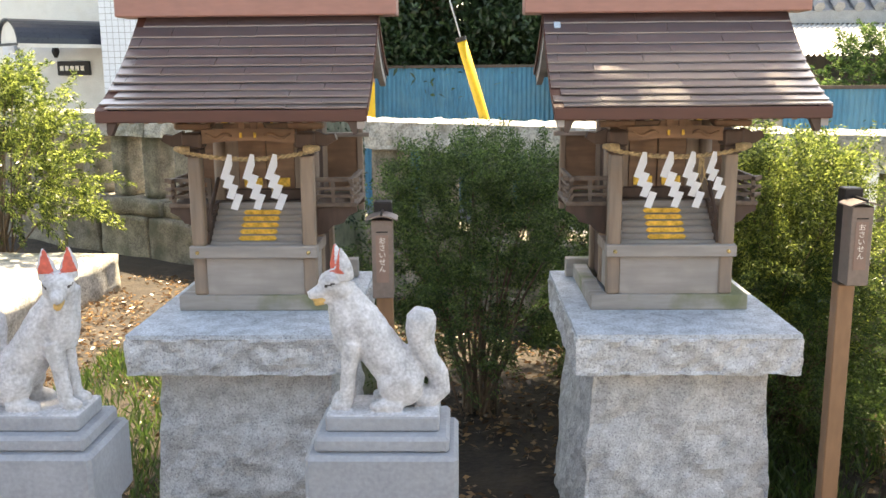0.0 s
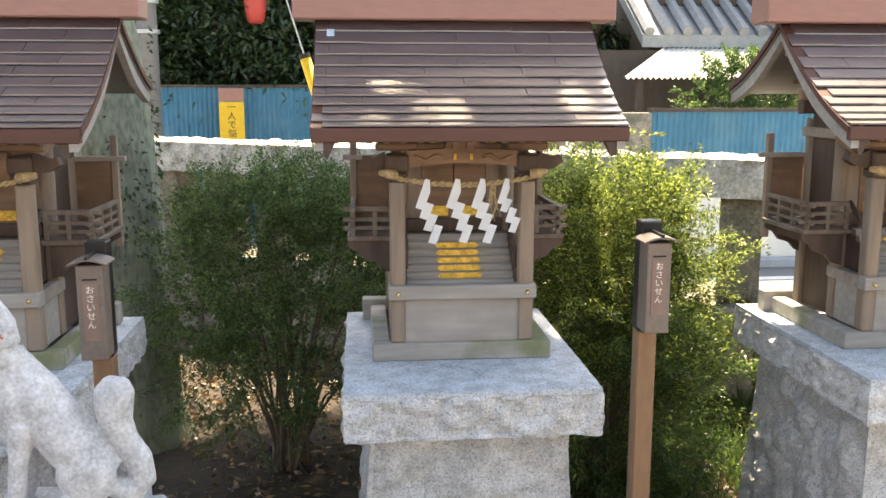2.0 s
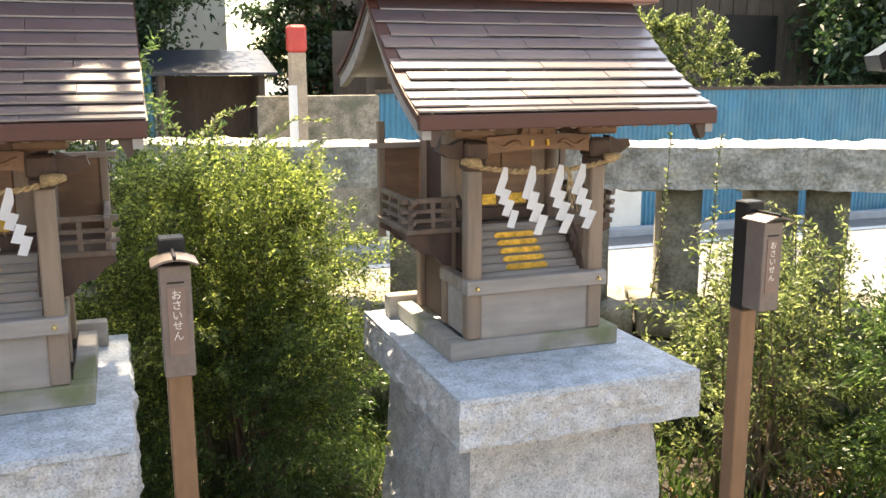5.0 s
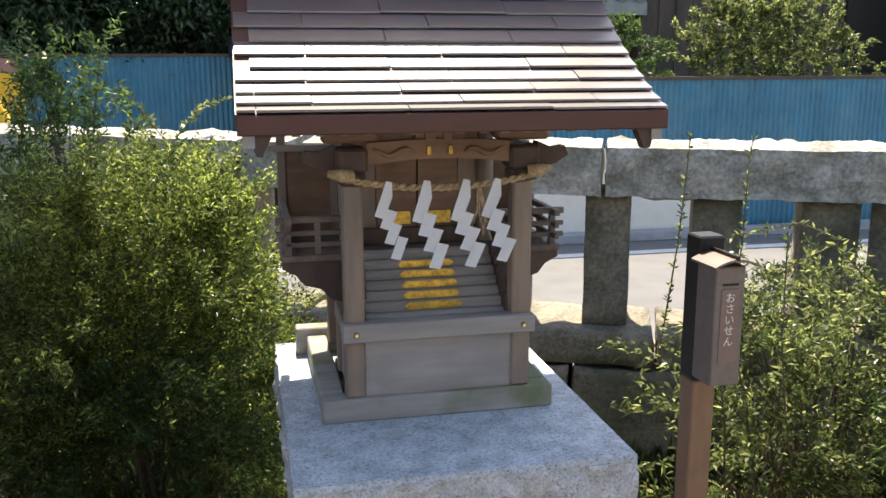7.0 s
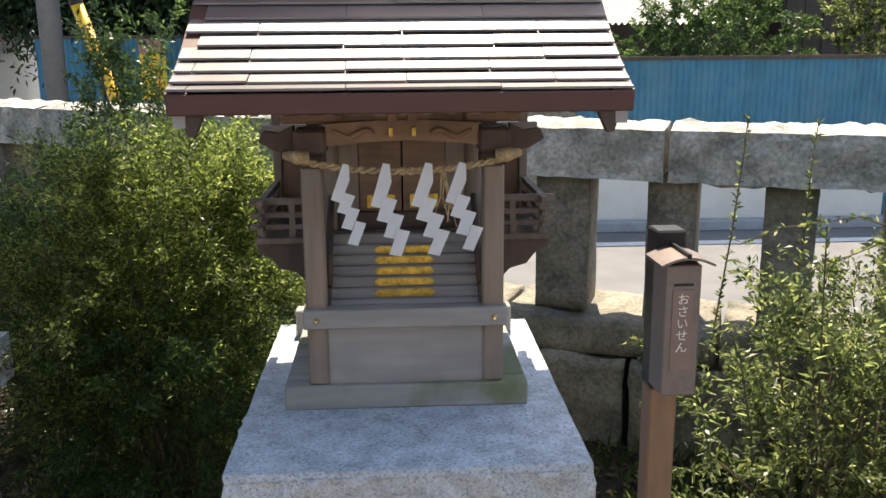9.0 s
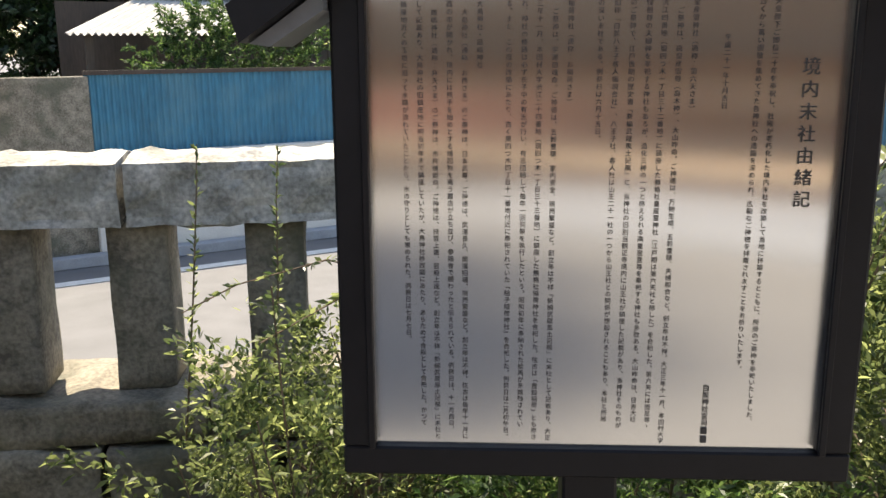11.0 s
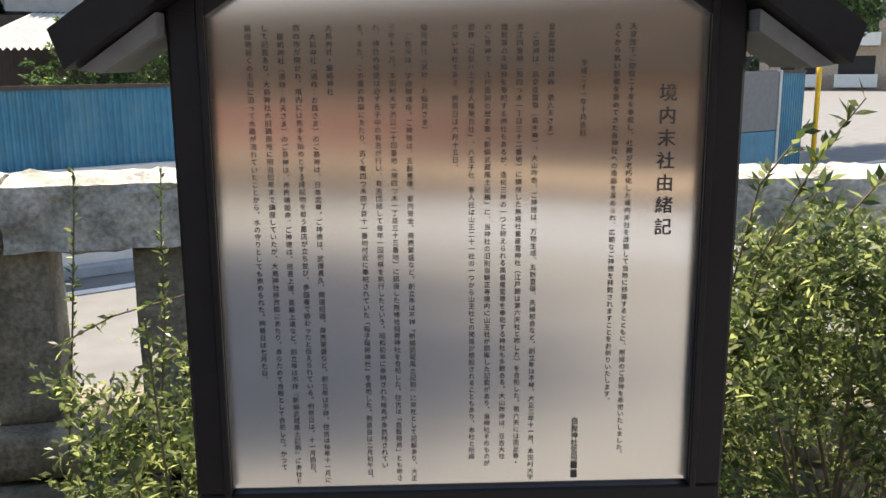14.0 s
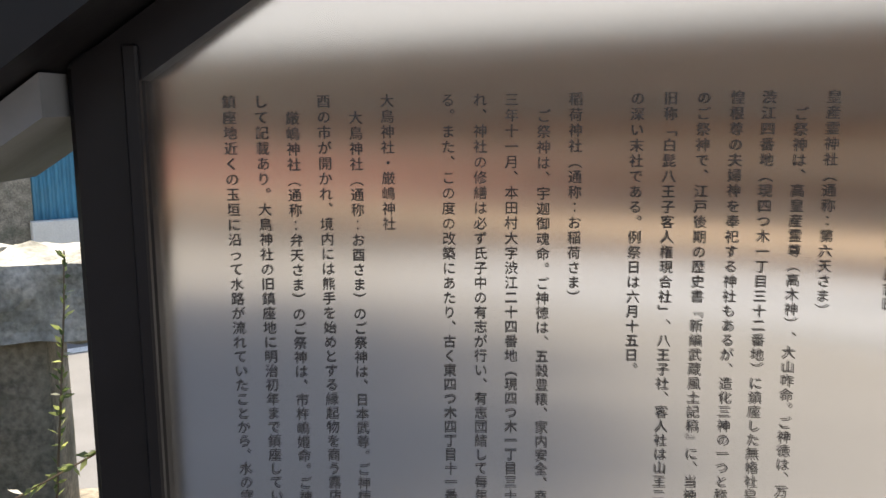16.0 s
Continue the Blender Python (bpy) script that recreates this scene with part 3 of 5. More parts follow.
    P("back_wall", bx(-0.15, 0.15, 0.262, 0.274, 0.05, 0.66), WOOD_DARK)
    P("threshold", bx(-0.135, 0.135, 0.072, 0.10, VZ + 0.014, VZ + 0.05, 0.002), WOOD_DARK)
    for s in (-1, 1):
        P("door_leaf", bx(*sorted((s * 0.002, s * 0.09)), 0.088, 0.10, VZ + 0.05, 0.52), WOOD_WARM, "brown plank door leaf")
        P("door_fitting", bx(s * 0.045 - 0.03, s * 0.045 + 0.03, 0.085, 0.089, VZ + 0.056, VZ + 0.085, 0.001), GOLD)
        P("side_board", bx(*sorted((s * 0.092, s * 0.135)), 0.09, 0.10, VZ + 0.05, 0.56), WOOD)
    P("door_lintel", bx(-0.135, 0.135, 0.08, 0.105, 0.52, 0.56, 0.003), WOOD_WARM)
    # carved porch beam, bowed
    top = [(-0.14 + 0.28 * k / 12, 0.553 + 0.006 * math.sin(math.pi * k / 12)) for k in range(13)]
    low = [(0.14 - 0.28 * k / 12, 0.512 + 0.010 * math.sin(math.pi * k / 12)) for k in range(13)]
    P("porch_lintel", extrude_profile(bmesh.new(), low[::-1][::-1] + top, "y", -0.145, -0.112), WOOD_WARM)
    for s in (-1, 1):
        sw = [(s * (0.05 + 0.011 * k), -0.147, 0.535 + 0.007 * math.sin(k * 1.1)) for k in range(8)]
        P("carving", tube(bmesh.new(), sw, [0.003, 0.005, 0.006, 0.006, 0.006, 0.005, 0.004, 0.003], 6), WOOD_WARM, smooth=True)
    # strut above the lintel and plaque
    bm = bmesh.new()
    extrude_profile(bm, [(-0.05, 0.556), (0.05, 0.556), (0.036, 0.585), (0.022, 0.605), (-0.022, 0.605), (-0.036, 0.585)], "y", -0.140, -0.115)
    box(bm, -0.028, -0.008, -0.146, -0.138, 0.553, 0.603, 0.002)
    box(bm, 0.008, 0.028, -0.146, -0.138, 0.553, 0.603, 0.002)
    P("strut", bm, WOOD_WARM)
    for s in (-1, 1):
        P("gilt_pin", bx(s * 0.021 - 0.0035, s * 0.021 + 0.0035, -0.1515, -0.145, 0.530, 0.545), GOLD)
        P("gilt_leaf", bx(s * 0.075 - 0.010, s * 0.075 + 0.010, -0.128, -0.12, 0.572, 0.602), GOLD)
    P("purlin", bx(-0.30, 0.30, -0.148, -0.105, 0.605, 0.632, 0.003), WOOD_WARM)
    P("inner_purlin", bx(-0.30, 0.30, 0.05, 0.085, 0.64, 0.70, 0.003), WOOD_DARK)
    # rafters under the front eave
    for k in range(17):
        xx = -0.32 + 0.04 * k
        pts = []
        for q in range(5):
            y, z = roof_curve(q / 4)
            pts.append((y + 0.012, z - 0.022))
        for q in range(4, -1, -1):
            y, z = roof_curve(q / 4)
            pts.append((y + 0.012, z - 0.036))
        P("rafter", extrude_profile(bmesh.new(), pts, "x", xx - 0.007, xx + 0.007), WOOD)
    # roof boards
    def strip(curve, off0, off1, n=10):
        a = [curve(q / n) for q in range(n + 1)]
        return [(y, z + off0) for y, z in a] + [(y, z + off1) for y, z in a[::-1]]
    P("roof_board", extrude_profile(bmesh.new(), strip(roof_curve, -0.008, -0.022), "x", -ROOF_HALF + 0.004, ROOF_HALF - 0.004), WOOD)
    P("back_roof", extrude_profile(bmesh.new(), strip(back_curve, 0.0, -0.025), "x", -ROOF_HALF + 0.004, ROOF_HALF - 0.004), ROOF)
    # fascia of the front eave
    P("fascia", bx(-ROOF_HALF, ROOF_HALF, -0.340, -0.322, 0.586, 0.619, 0.002), FASCIA, "dark red-brown eave board")
    # overlapping sheet courses with staggered joints
    rows = 11
    for r in range(rows):
        s0, s1 = r / rows, (r + 1) / rows
        ya, za = roof_curve(s0)
        yb, zb = roof_curve(s1)
        cuts = [-ROOF_HALF] + sorted(-ROOF_HALF + 2 * ROOF_HALF * ((k + (0.5 if r % 2 else 0.12) + rng.uniform(-0.03, 0.03)) / 3) for k in range(3)) + [ROOF_HALF]
        cuts = [c for c in cuts if -ROOF_HALF <= c <= ROOF_HALF]
        for u, v in zip(cuts, cuts[1:]):
            if v - u < 0.03:
                continue
            lift = 0.0095 + rng.uniform(0, 0.002)
            d = Vector((0, yb - ya, zb - za)).normalized()
            e = 0.014 if r else 0.004
            pts = [(ya - e * d.y, za - e * d.z + lift - 0.004), (ya - e * d.y, za - e * d.z + lift), (yb, zb + 0.001), (yb, zb - 0.004)]
            P("roof_sheet", extrude_profile(bmesh.new(), pts, "x", u + 0.0008, v - 0.0008), ROOF)
    # verge boards
    for s in (-1, 1):
        for curve, nm in ((roof_curve, "front_verge"), (back_curve, "back_verge")):
            a = [curve(q / 10) for q in range(11)]
            pts = [(y, z - 0.010) for y, z in a] + [(y, z - 0.052 - 0.012 * (1 - abs(2 * i / 10 - 1))) for i, (y, z) in reversed(list(enumerate(a)))]
            P(nm, extrude_profile(bmesh.new(), pts, "x", *sorted((s * (ROOF_HALF - 0.028), s * (ROOF_HALF - 0.008)))), WOOD_GREY)
            pts2 = [(y, z + 0.002) for y, z in a] + [(y, z - 0.016) for y, z in a[::-1]]
            P("verge_cap", extrude_profile(bmesh.new(), pts2, "x", *sorted((s * (ROOF_HALF - 0.034), s * (ROOF_HALF + 0.002)))), FASCIA)
        # gable
        pts = [roof_curve(0.55), roof_curve(0.8), roof_curve(1.0), back_curve(0.6), back_curve(0.3)]
        pts = [(y, z - 0.03) for y, z in pts]
        P("gable_board", extrude_profile(bmesh.new(), pts, "x", *sorted((s * 0.20, s * 0.212))), WOOD_WARM)
        P("gable_beam", bx(*sorted((s * 0.10, s * 0.345)), -0.03, 0.0, 0.68, 0.71, 0.003), WOOD_WARM)
        P("gable_beam", bx(*sorted((s * 0.10, s * 0.345)), 0.06, 0.095, 0.80, 0.845, 0.003), WOOD_WARM)
    for s in (-1, 1):
        tip = [(s * 0.318, 0.588), (s * 0.356, 0.588), (s * 0.346, 0.552), (s * 0.336, 0.550)]
        P("verge_tip", extrude_profile(bmesh.new(), tip, "y", -0.330, -0.306), WOOD_DARK)
    # box ridge
    bm = bmesh.new()
    box(bm, -0.435, 0.435, 0.018, 0.132, 0.890, 0.985, 0.004)
    box(bm, -0.45, 0.45, 0.006, 0.144, 0.985, 1.000, 0.004)
    P("ridge_box", bm, RIDGE, "salmon-brown sheet ridge")
    if streamers is STREAMERS[1]:
        y, z = roof_curve(0.86)
        m = Matrix.Translation((-0.335, y, z + 0.010)) @ Matrix.Rotation(math.atan2(0.366, 0.408), 4, "X")
        P("sticker", bx(-0.010, 0.010, -0.014, 0.014, 0, 0.0012, m=m), SHEET_LABEL, "faded pale blue sticker")
    # straw rope with knots and fringe
    ropes = []
    n = 90
    for ph in (0, math.pi):
        pts = []
        for k in range(n + 1):
            u = k / n
            xx = -0.198 + 0.396 * u
            sag = -0.024 * (1 - (2 * u - 1) ** 2)
            pts.append((xx, -0.166 + 0.0032 * math.sin(u * 70 + ph), 0.492 + sag + 0.0036 * math.cos(u * 70 + ph)))
        ropes.append(pts)
    rope = thing("straw_rope", (x, YC, SLAB), "twisted straw rope tied across the shrine front", "rope", "shrine ropes")
    for pts in ropes:
        part("strand", tube(bmesh.new(), pts, [0.0034 + 0.001 * math.sin(math.pi * k / n) for k in range(n + 1)], 6), ROPE, rope, "", True)
    for s in (-1, 1):
        part("knot", tube(bmesh.new(), [(s * 0.17, -0.17, 0.495), (s * 0.19, -0.175, 0.497), (s * 0.215, -0.165, 0.500)], [0.012, 0.013, 0.007], 8), ROPE, rope, "", True)
    for k in range(7):
        xx = 0.075 + rng.uniform(-0.012, 0.012)
        bm = bmesh.new()
        tube(bm, [(0.075 + rng.uniform(-0.006, 0.006), -0.168, 0.465), (xx, -0.172, 0.42), (xx + rng.uniform(-0.015, 0.015), -0.17, 0.36 + rng.uniform(0, 0.04))], [0.002, 0.0015, 0.001], 4)
        part("straw", bm, ROPE, rope)
    # zigzag paper streamers
    for (xx, w) in streamers:
        st = thing("paper_streamer", (x + xx, YC - 0.176, SLAB + 0.485), "white folded zigzag paper streamer hanging from the rope", "paper streamer", "paper streamers")
        lean = rng.uniform(-3, 3)
        folds = [[(-0.003, 0.0), (0.009, -0.003), (0.010, -0.034), (-0.009, -0.080), (-0.029, -0.073)]]
        folds += [[(-0.005 + 0.0115 * k, -0.058 - 0.029 * k), (0.018 + 0.0105 * k, -0.066 - 0.028 * k), (0.001 + 0.010 * k, -0.105 - 0.031 * k), (-0.020 + 0.010 * k, -0.098 - 0.032 * k)] for k in range(3)]
        for k, a in enumerate(folds):
            yy, tilt = -0.0016 * k, rng.uniform(-0.007, 0.007)
            jog = rng.uniform(-0.002, 0.002)
            bm = bmesh.new()
            low = len(a) - 2
            fr = [bm.verts.new(((q[0] + jog) * w, yy + (tilt if i >= low else 0), q[1] * w)) for i, q in enumerate(a)]
            bk = [bm.verts.new(((q[0] + jog) * w, yy + 0.0007 + (tilt if i >= low else 0), q[1] * w)) for i, q in enumerate(a)]
            bm.faces.new(fr)
            bm.faces.new(bk[::-1])
            for i in range(len(a)):
                bm.faces.new((fr[i], bk[i], bk[(i + 1) % len(a)], fr[(i + 1) % len(a)]))
            bmesh.ops.recalc_face_normals(bm, faces=bm.faces[:])
            part("fold", bm, PAPER, st)
        st.rotation_euler.y = radians(lean)
    return t


for i, x in enumerate(SX):
    build_pedestal(x, 11.3 * i + 2)
    build_shrine(x, STREAMERS[i], i + 3)


# ---- stone foxes ----
def fox_mesh(turn):
    """A seated fox on its plate, facing -x, its head turned by some degrees."""
    bm = bmesh.new()

    def ball(c, r, rot=0):
        vs = bmesh.ops.create_icosphere(bm, subdivisions=3, radius=1.0)["verts"]
        m = Matrix.Translation(c) @ Matrix.Rotation(radians(rot), 4, "Y") @ Matrix.Diagonal((*r, 1))
        for v in vs:
            v.co = m @ v.co
        return vs
    ball((-0.112, 0, 0.300), (0.037, 0.034, 0.034))
    ball((-0.098, 0.018, 0.288), (0.028, 0.020, 0.022))
    ball((-0.098, -0.018, 0.288), (0.028, 0.020, 0.022))
    tube(bm, [(-0.118, 0, 0.294), (-0.146, 0, 0.282), (-0.172, 0, 0.276)], [0.025, 0.017, 0.010], 12)
    tube(bm, [(-0.112, 0, 0.276), (-0.138, 0, 0.264), (-0.160, 0, 0.259)], [0.020, 0.013, 0.009], 10)
    for s in (-1, 1):
        tube(bm, [(-0.092, s * 0.021, 0.315), (-0.094, s * 0.026, 0.345), (-0.101, s * 0.027, 0.388)], [0.023, 0.020, 0.003], 10)
        tube(bm, [(-0.137, s * 0.022, 0.309), (-0.125, s * 0.030, 0.312), (-0.110, s * 0.034, 0.306)], [0.003, 0.005, 0.003], 6)
    pivot = Vector((-0.085, 0, 0.28))
    rot = Matrix.Translation(pivot) @ Matrix.Rotation(radians(turn), 4, "Z") @ Matrix.Translation(-pivot)
    for v in bm.verts:
        v.co = rot @ v.co
    tube(bm, [(-0.098, 0, 0.295), (-0.088, 0, 0.25), (-0.078, 0, 0.20), (-0.066, 0, 0.155)], [0.034, 0.040, 0.047, 0.046], 14)
    tube(bm, [(-0.085, 0, 0.27), (-0.052, 0, 0.215), (-0.012, 0, 0.145), (0.035, 0, 0.085), (0.075, 0, 0.05)], [0.034, 0.046, 0.052, 0.056, 0.042], 14)
    for s in (-1, 1):
        ball((0.040, s * 0.034, 0.062), (0.056, 0.026, 0.052), 35)
        tube(bm, [(-0.068, s * 0.027, 0.165), (-0.080, s * 0.027, 0.09), (-0.088, s * 0.027, 0.012)], [0.026, 0.018, 0.017], 10)
        ball((-0.100, s * 0.027, 0.011), (0.026, 0.018, 0.015))
        tube(bm, [(0.045, s * 0.042, 0.012), (-0.008, s * 0.042, 0.012)], [0.018, 0.016], 10)
        ball((-0.012, s * 0.042, 0.011), (0.020, 0.017, 0.014))
    tube(bm, [(0.078, 0, 0.028), (0.110, 0, 0.022), (0.132, 0, 0.040), (0.128, 0, 0.078), (0.103, 0, 0.115), (0.090, 0, 0.150), (0.088, 0, 0.185), (0.091, 0, 0.215), (0.095, 0, 0.236)], [0.028, 0.029, 0.027, 0.026, 0.027, 0.031, 0.036, 0.036, 0.022], 14)
    box(bm, -0.132, 0.132, -0.072, 0.072, -0.040, 0.0, 0.004)
    tmp = bpy.data.meshes.new("tmp")
    bm.to_mesh(tmp)
    bm.free()
    ob = new("tmp", tmp)
    rm = ob.modifiers.new("r", "REMESH")
    rm.mode, rm.voxel_size, rm.use_smooth_shade = "VOXEL", 0.0036, True
    sm = ob.modifiers.new("s", "SMOOTH")
    sm.factor, sm.iterations = 0.5, 3
    dg = bpy.context.evaluated_depsgraph_get()
    me = bpy.data.meshes.new_from_object(ob.evaluated_get(dg))
    bpy.data.objects.remove(ob)
    me.name = "fox_statue"
    me.materials.clear()
    for m in (FOX_STONE, FOX_RED, FOX_GOLD, CONCRETE, INK):
        me.materials.append(m)
    back = rot.inverted()
    n = len(me.vertices)
    co, no = np.empty(3 * n, np.float32), np.empty(3 * n, np.float32)
    me.vertices.foreach_get("co", co)
    me.vertices.foreach_get("normal", no)
    co, no = co.reshape(-1, 3), no.reshape(-1, 3)
    for i in range(n):
        if co[i, 2] > 0.004:
            co[i] += no[i] * (noise.fractal(Vector((co[i] * 60).tolist()), 0.8, 2.1, 3) * 0.0012)
    me.vertices.foreach_set("co", co.ravel())
    me.update()
    me.polygons.foreach_set("use_smooth", np.ones(len(me.polygons), bool))
    for p in me.polygons:
        if p.center.z < 0.2:
            if p.center.z < -0.002:
                p.material_index = 3
            continue
        c, nrm = back @ p.center, back.to_3x3() @ p.normal
        side = abs(c.y) - 0.025
        if c.z > 0.330 and nrm.x < -0.2 and abs(side) < 0.016 * (0.392 - c.z) / 0.055:
            p.material_index = 1
        elif c.x < -0.138 and c.z < 0.270:
            p.material_index = 2
        elif abs(c.z - 0.3035 - 0.35 * (c.x + 0.128)) < 0.0026 and -0.139 < c.x < -0.119 and abs(c.y) > 0.012:
            p.material_index = 4
    return me


def build_fox(x, y, z, rz, turn, label):
    ob = new("fox_statue", fox_mesh(turn))
    ob.matrix_basis = pose(x, y, z, 0, 0, rz)
    tagged(ob, label, "statue", "fox statues")
    p = thing("fox_pedestal", (x, y, 0), "plain grey cast stone pedestal with a stepped top", "pedestal", "fox pedestals", rz)
    part("upper_tier", bx(-0.155, 0.155, -0.105, 0.105, z - 0.078, z - 0.040, 0.008), CONCRETE, p)
    part("block", bx(-0.175, 0.175, -0.125, 0.125, z - 0.26, z - 0.078, 0.010), CONCRETE, p)
    part("shaft", bx(-0.15, 0.15, -0.10, 0.10, -0.02, z - 0.26, 0.006), CONCRETE, p)


build_fox(-0.196, 2.03, 0.722, 0, 22, "white-painted stone fox with red ears, seated, facing its pair")
build_fox(-1.035, 2.03, 0.722, 180, -72, "weathered white stone fox with red ears, head turned")


# ---- offering boxes on posts ----
def build_offering(x, y, rz, z=0):
    t = thing("offering_box_post", (x, y, z), "brown metal offering box on a post with cream lettering", "offering box", "offering boxes", rz)
    part("post", bx(-0.0225, 0.0225, 0.062, 0.107, -0.02, 0.93, 0.003), POST_BROWN, t, "red-brown square metal post")
    part("post_top", bx(-0.024, 0.024, 0.061, 0.108, 0.93, 1.19, 0.003), POST_BLACK, t, "black upper post")
    part("case", bx(-0.0275, 0.0275, 0.0, 0.06, 0.942, 1.150, 0.002), BOX_BROWN, t)
    part("slot", bx(-0.015, 0.015, -0.0015, 0.002, 1.118, 1.1215), POST_BLACK, t)
    bm = bmesh.new()
    box(bm, -0.0165, 0.0165, -0.002, 0.001, 0.985, 1.112, 0.0006)
    part("label_plate", bm, BOX_LABEL, t)
    # bowed cap
    n = 10
    arc = [(-0.041 + 0.082 * k / n, 1.150 + 0.018 * math.sin(math.pi * (0.12 + 0.76 * k / n)) - 0.006) for k in range(n + 1)]
    bm = extrude_profile(bmesh.new(), arc + [(a, b + 0.004) for a, b in arc[::-1]], "y", -0.018, 0.06)
    part("cap", bm, BOX_BROWN, t)
    part("cap_ridge", bx(-0.003, 0.003, -0.02, 0.062, 1.164, 1.172, 0.001), POST_BLACK, t)
    text("lettering", "お\nさ\nい\nせ\nん", 0.019, LETTER, t, pose(0, -0.0026, 1.106, 90, 0, 0), 1.0, thick=0.0003)
    return t


for x, rz, sunk in ((SX[0] + 0.426, 2, 0.03), (SX[1] + 0.40, 0, 0), (SX[2] + 0.414, 2, 0)):
    build_offering(x, 2.305, rz, -sunk)


# ---- information board ----
COLUMNS = [
    (0.147, 0.0, "天皇陛下ご即位二十年を奉祝し、社殿が老朽化した境内末社を改築して当地に移築するとともに、所縁のご祭神を奉祀いたしました。"),
    (0.134, 0.0, "古くから篤い崇敬を集めてきた各神社への造詣を深められ、広範なご神徳を拝戴されますことをお祈りいたします。"),
    (0.106, 0.030, "平成二十一年十月吉日"),
    (0.0778, 0.0, "皇産霊神社(通称…第六天さま)"),
    (0.0645, 0.007, "ご祭神は、高皇産霊尊(高木神)、大山咋命。ご神徳は、万物生成、五穀豊穣、夫婦和合など。創立年は不祥。大正三年十一月、本田村大字"),
    (0.0508, 0.0, "渋江四番地(現四つ木一丁目三十二番地)に鎮座した無格社皇産霊神社(江戸期は第六天社と称した)を合祀した。第六天には面足尊・"),
    (0.0376, 0.0, "惶根尊の夫婦神を奉祀する神社もあるが、造化三神の一つと称えられる高皇産霊尊を奉祀する神社も多数ある。大山咋命は、日吉大社"),
    (0.0237, 0.0, "のご祭神で、江戸後期の歴史書『新編武蔵風土記稿』に、当神社の旧別当観正寺境内に山王社が鎮座した記載があり、当神社そのものが"),
    (0.0098, 0.0, "旧称「白髭八王子客人権現合社」、八王子社、客人社は山王二十一社の一つから山王社との関係が想起されることもあり、本社と所縁"),
    (-0.0041, 0.0, "の深い末社である。例祭日は六月十五日。"),
    (-0.03, 0.0, "稲荷神社(通称…お稲荷さま)"),
    (-0.0434, 0.007, "ご祭神は、宇迦御魂命。ご神徳は、五穀豊穣、家内安全、商売繁盛など。創立年は不祥『新編武蔵風土記稿』に末社として記載あり、大正"),
    (-0.057, 0.0, "三年十一月、本田村大字渋江二十四番地(現四つ木一丁目三十三番地)に鎮座した無格社稲荷神社を合祀した。往古は「豊穀稲荷」とも称さ"),
    (-0.0703, 0.0, "れ、神社の修繕は必ず氏子中の有志が行い、有志団結して毎年一回例祭を執行したという。昭和初年に奉納された絵馬が多数残されてい"),
    (-0.0839, 0.0, "る。また、この度の改築にあたり、古く東四つ木四丁目十一番地付近に奉祀されていた「稲子稲荷神社」を合祀した。例祭日は二月初午日。"),
    (-0.1096, 0.0, "大鳥神社・厳嶋神社"),
    (-0.1231, 0.007, "大鳥神社(通称…お酉さま)のご祭神は、日本武尊。ご神徳は、武運長久、開運招福、商売繁盛など。創立年は不祥。往古は毎年十一月に"),
    (-0.1365, 0.0, "酉の市が開かれ、境内には熊手を始めとする縁起物を商う露店が立ち並び、参詣者で賑わったと伝えられている。例祭日は、十一月酉日。"),
    (-0.1499, 0.007, "厳嶋神社(通称…弁天さま)のご祭神は、市杵嶋姫命。ご神徳は、技芸上達、芸能上達など。創立年は不祥『新編武蔵風土記稿』に末社と"),
    (-0.1631, 0.0, "して記載あり。大鳥神社の旧鎮座地に明治初年まで鎮座していたが、大鳥神社移改築にあたり、あらためて合殿として合祀した。かつて"),
    (-0.1767, 0.0, "鎮座地近くの玉垣に沿って水路が流れていたことから、水の守りとしても崇められた。例祭日は七月七日。"),
]
ROTATED = {"(": "︵", ")": "︶", "「": "﹁", "」": "﹂", "『": "﹃", "』": "﹄", "、": "︑", "。": "︒", "…": "︰"}


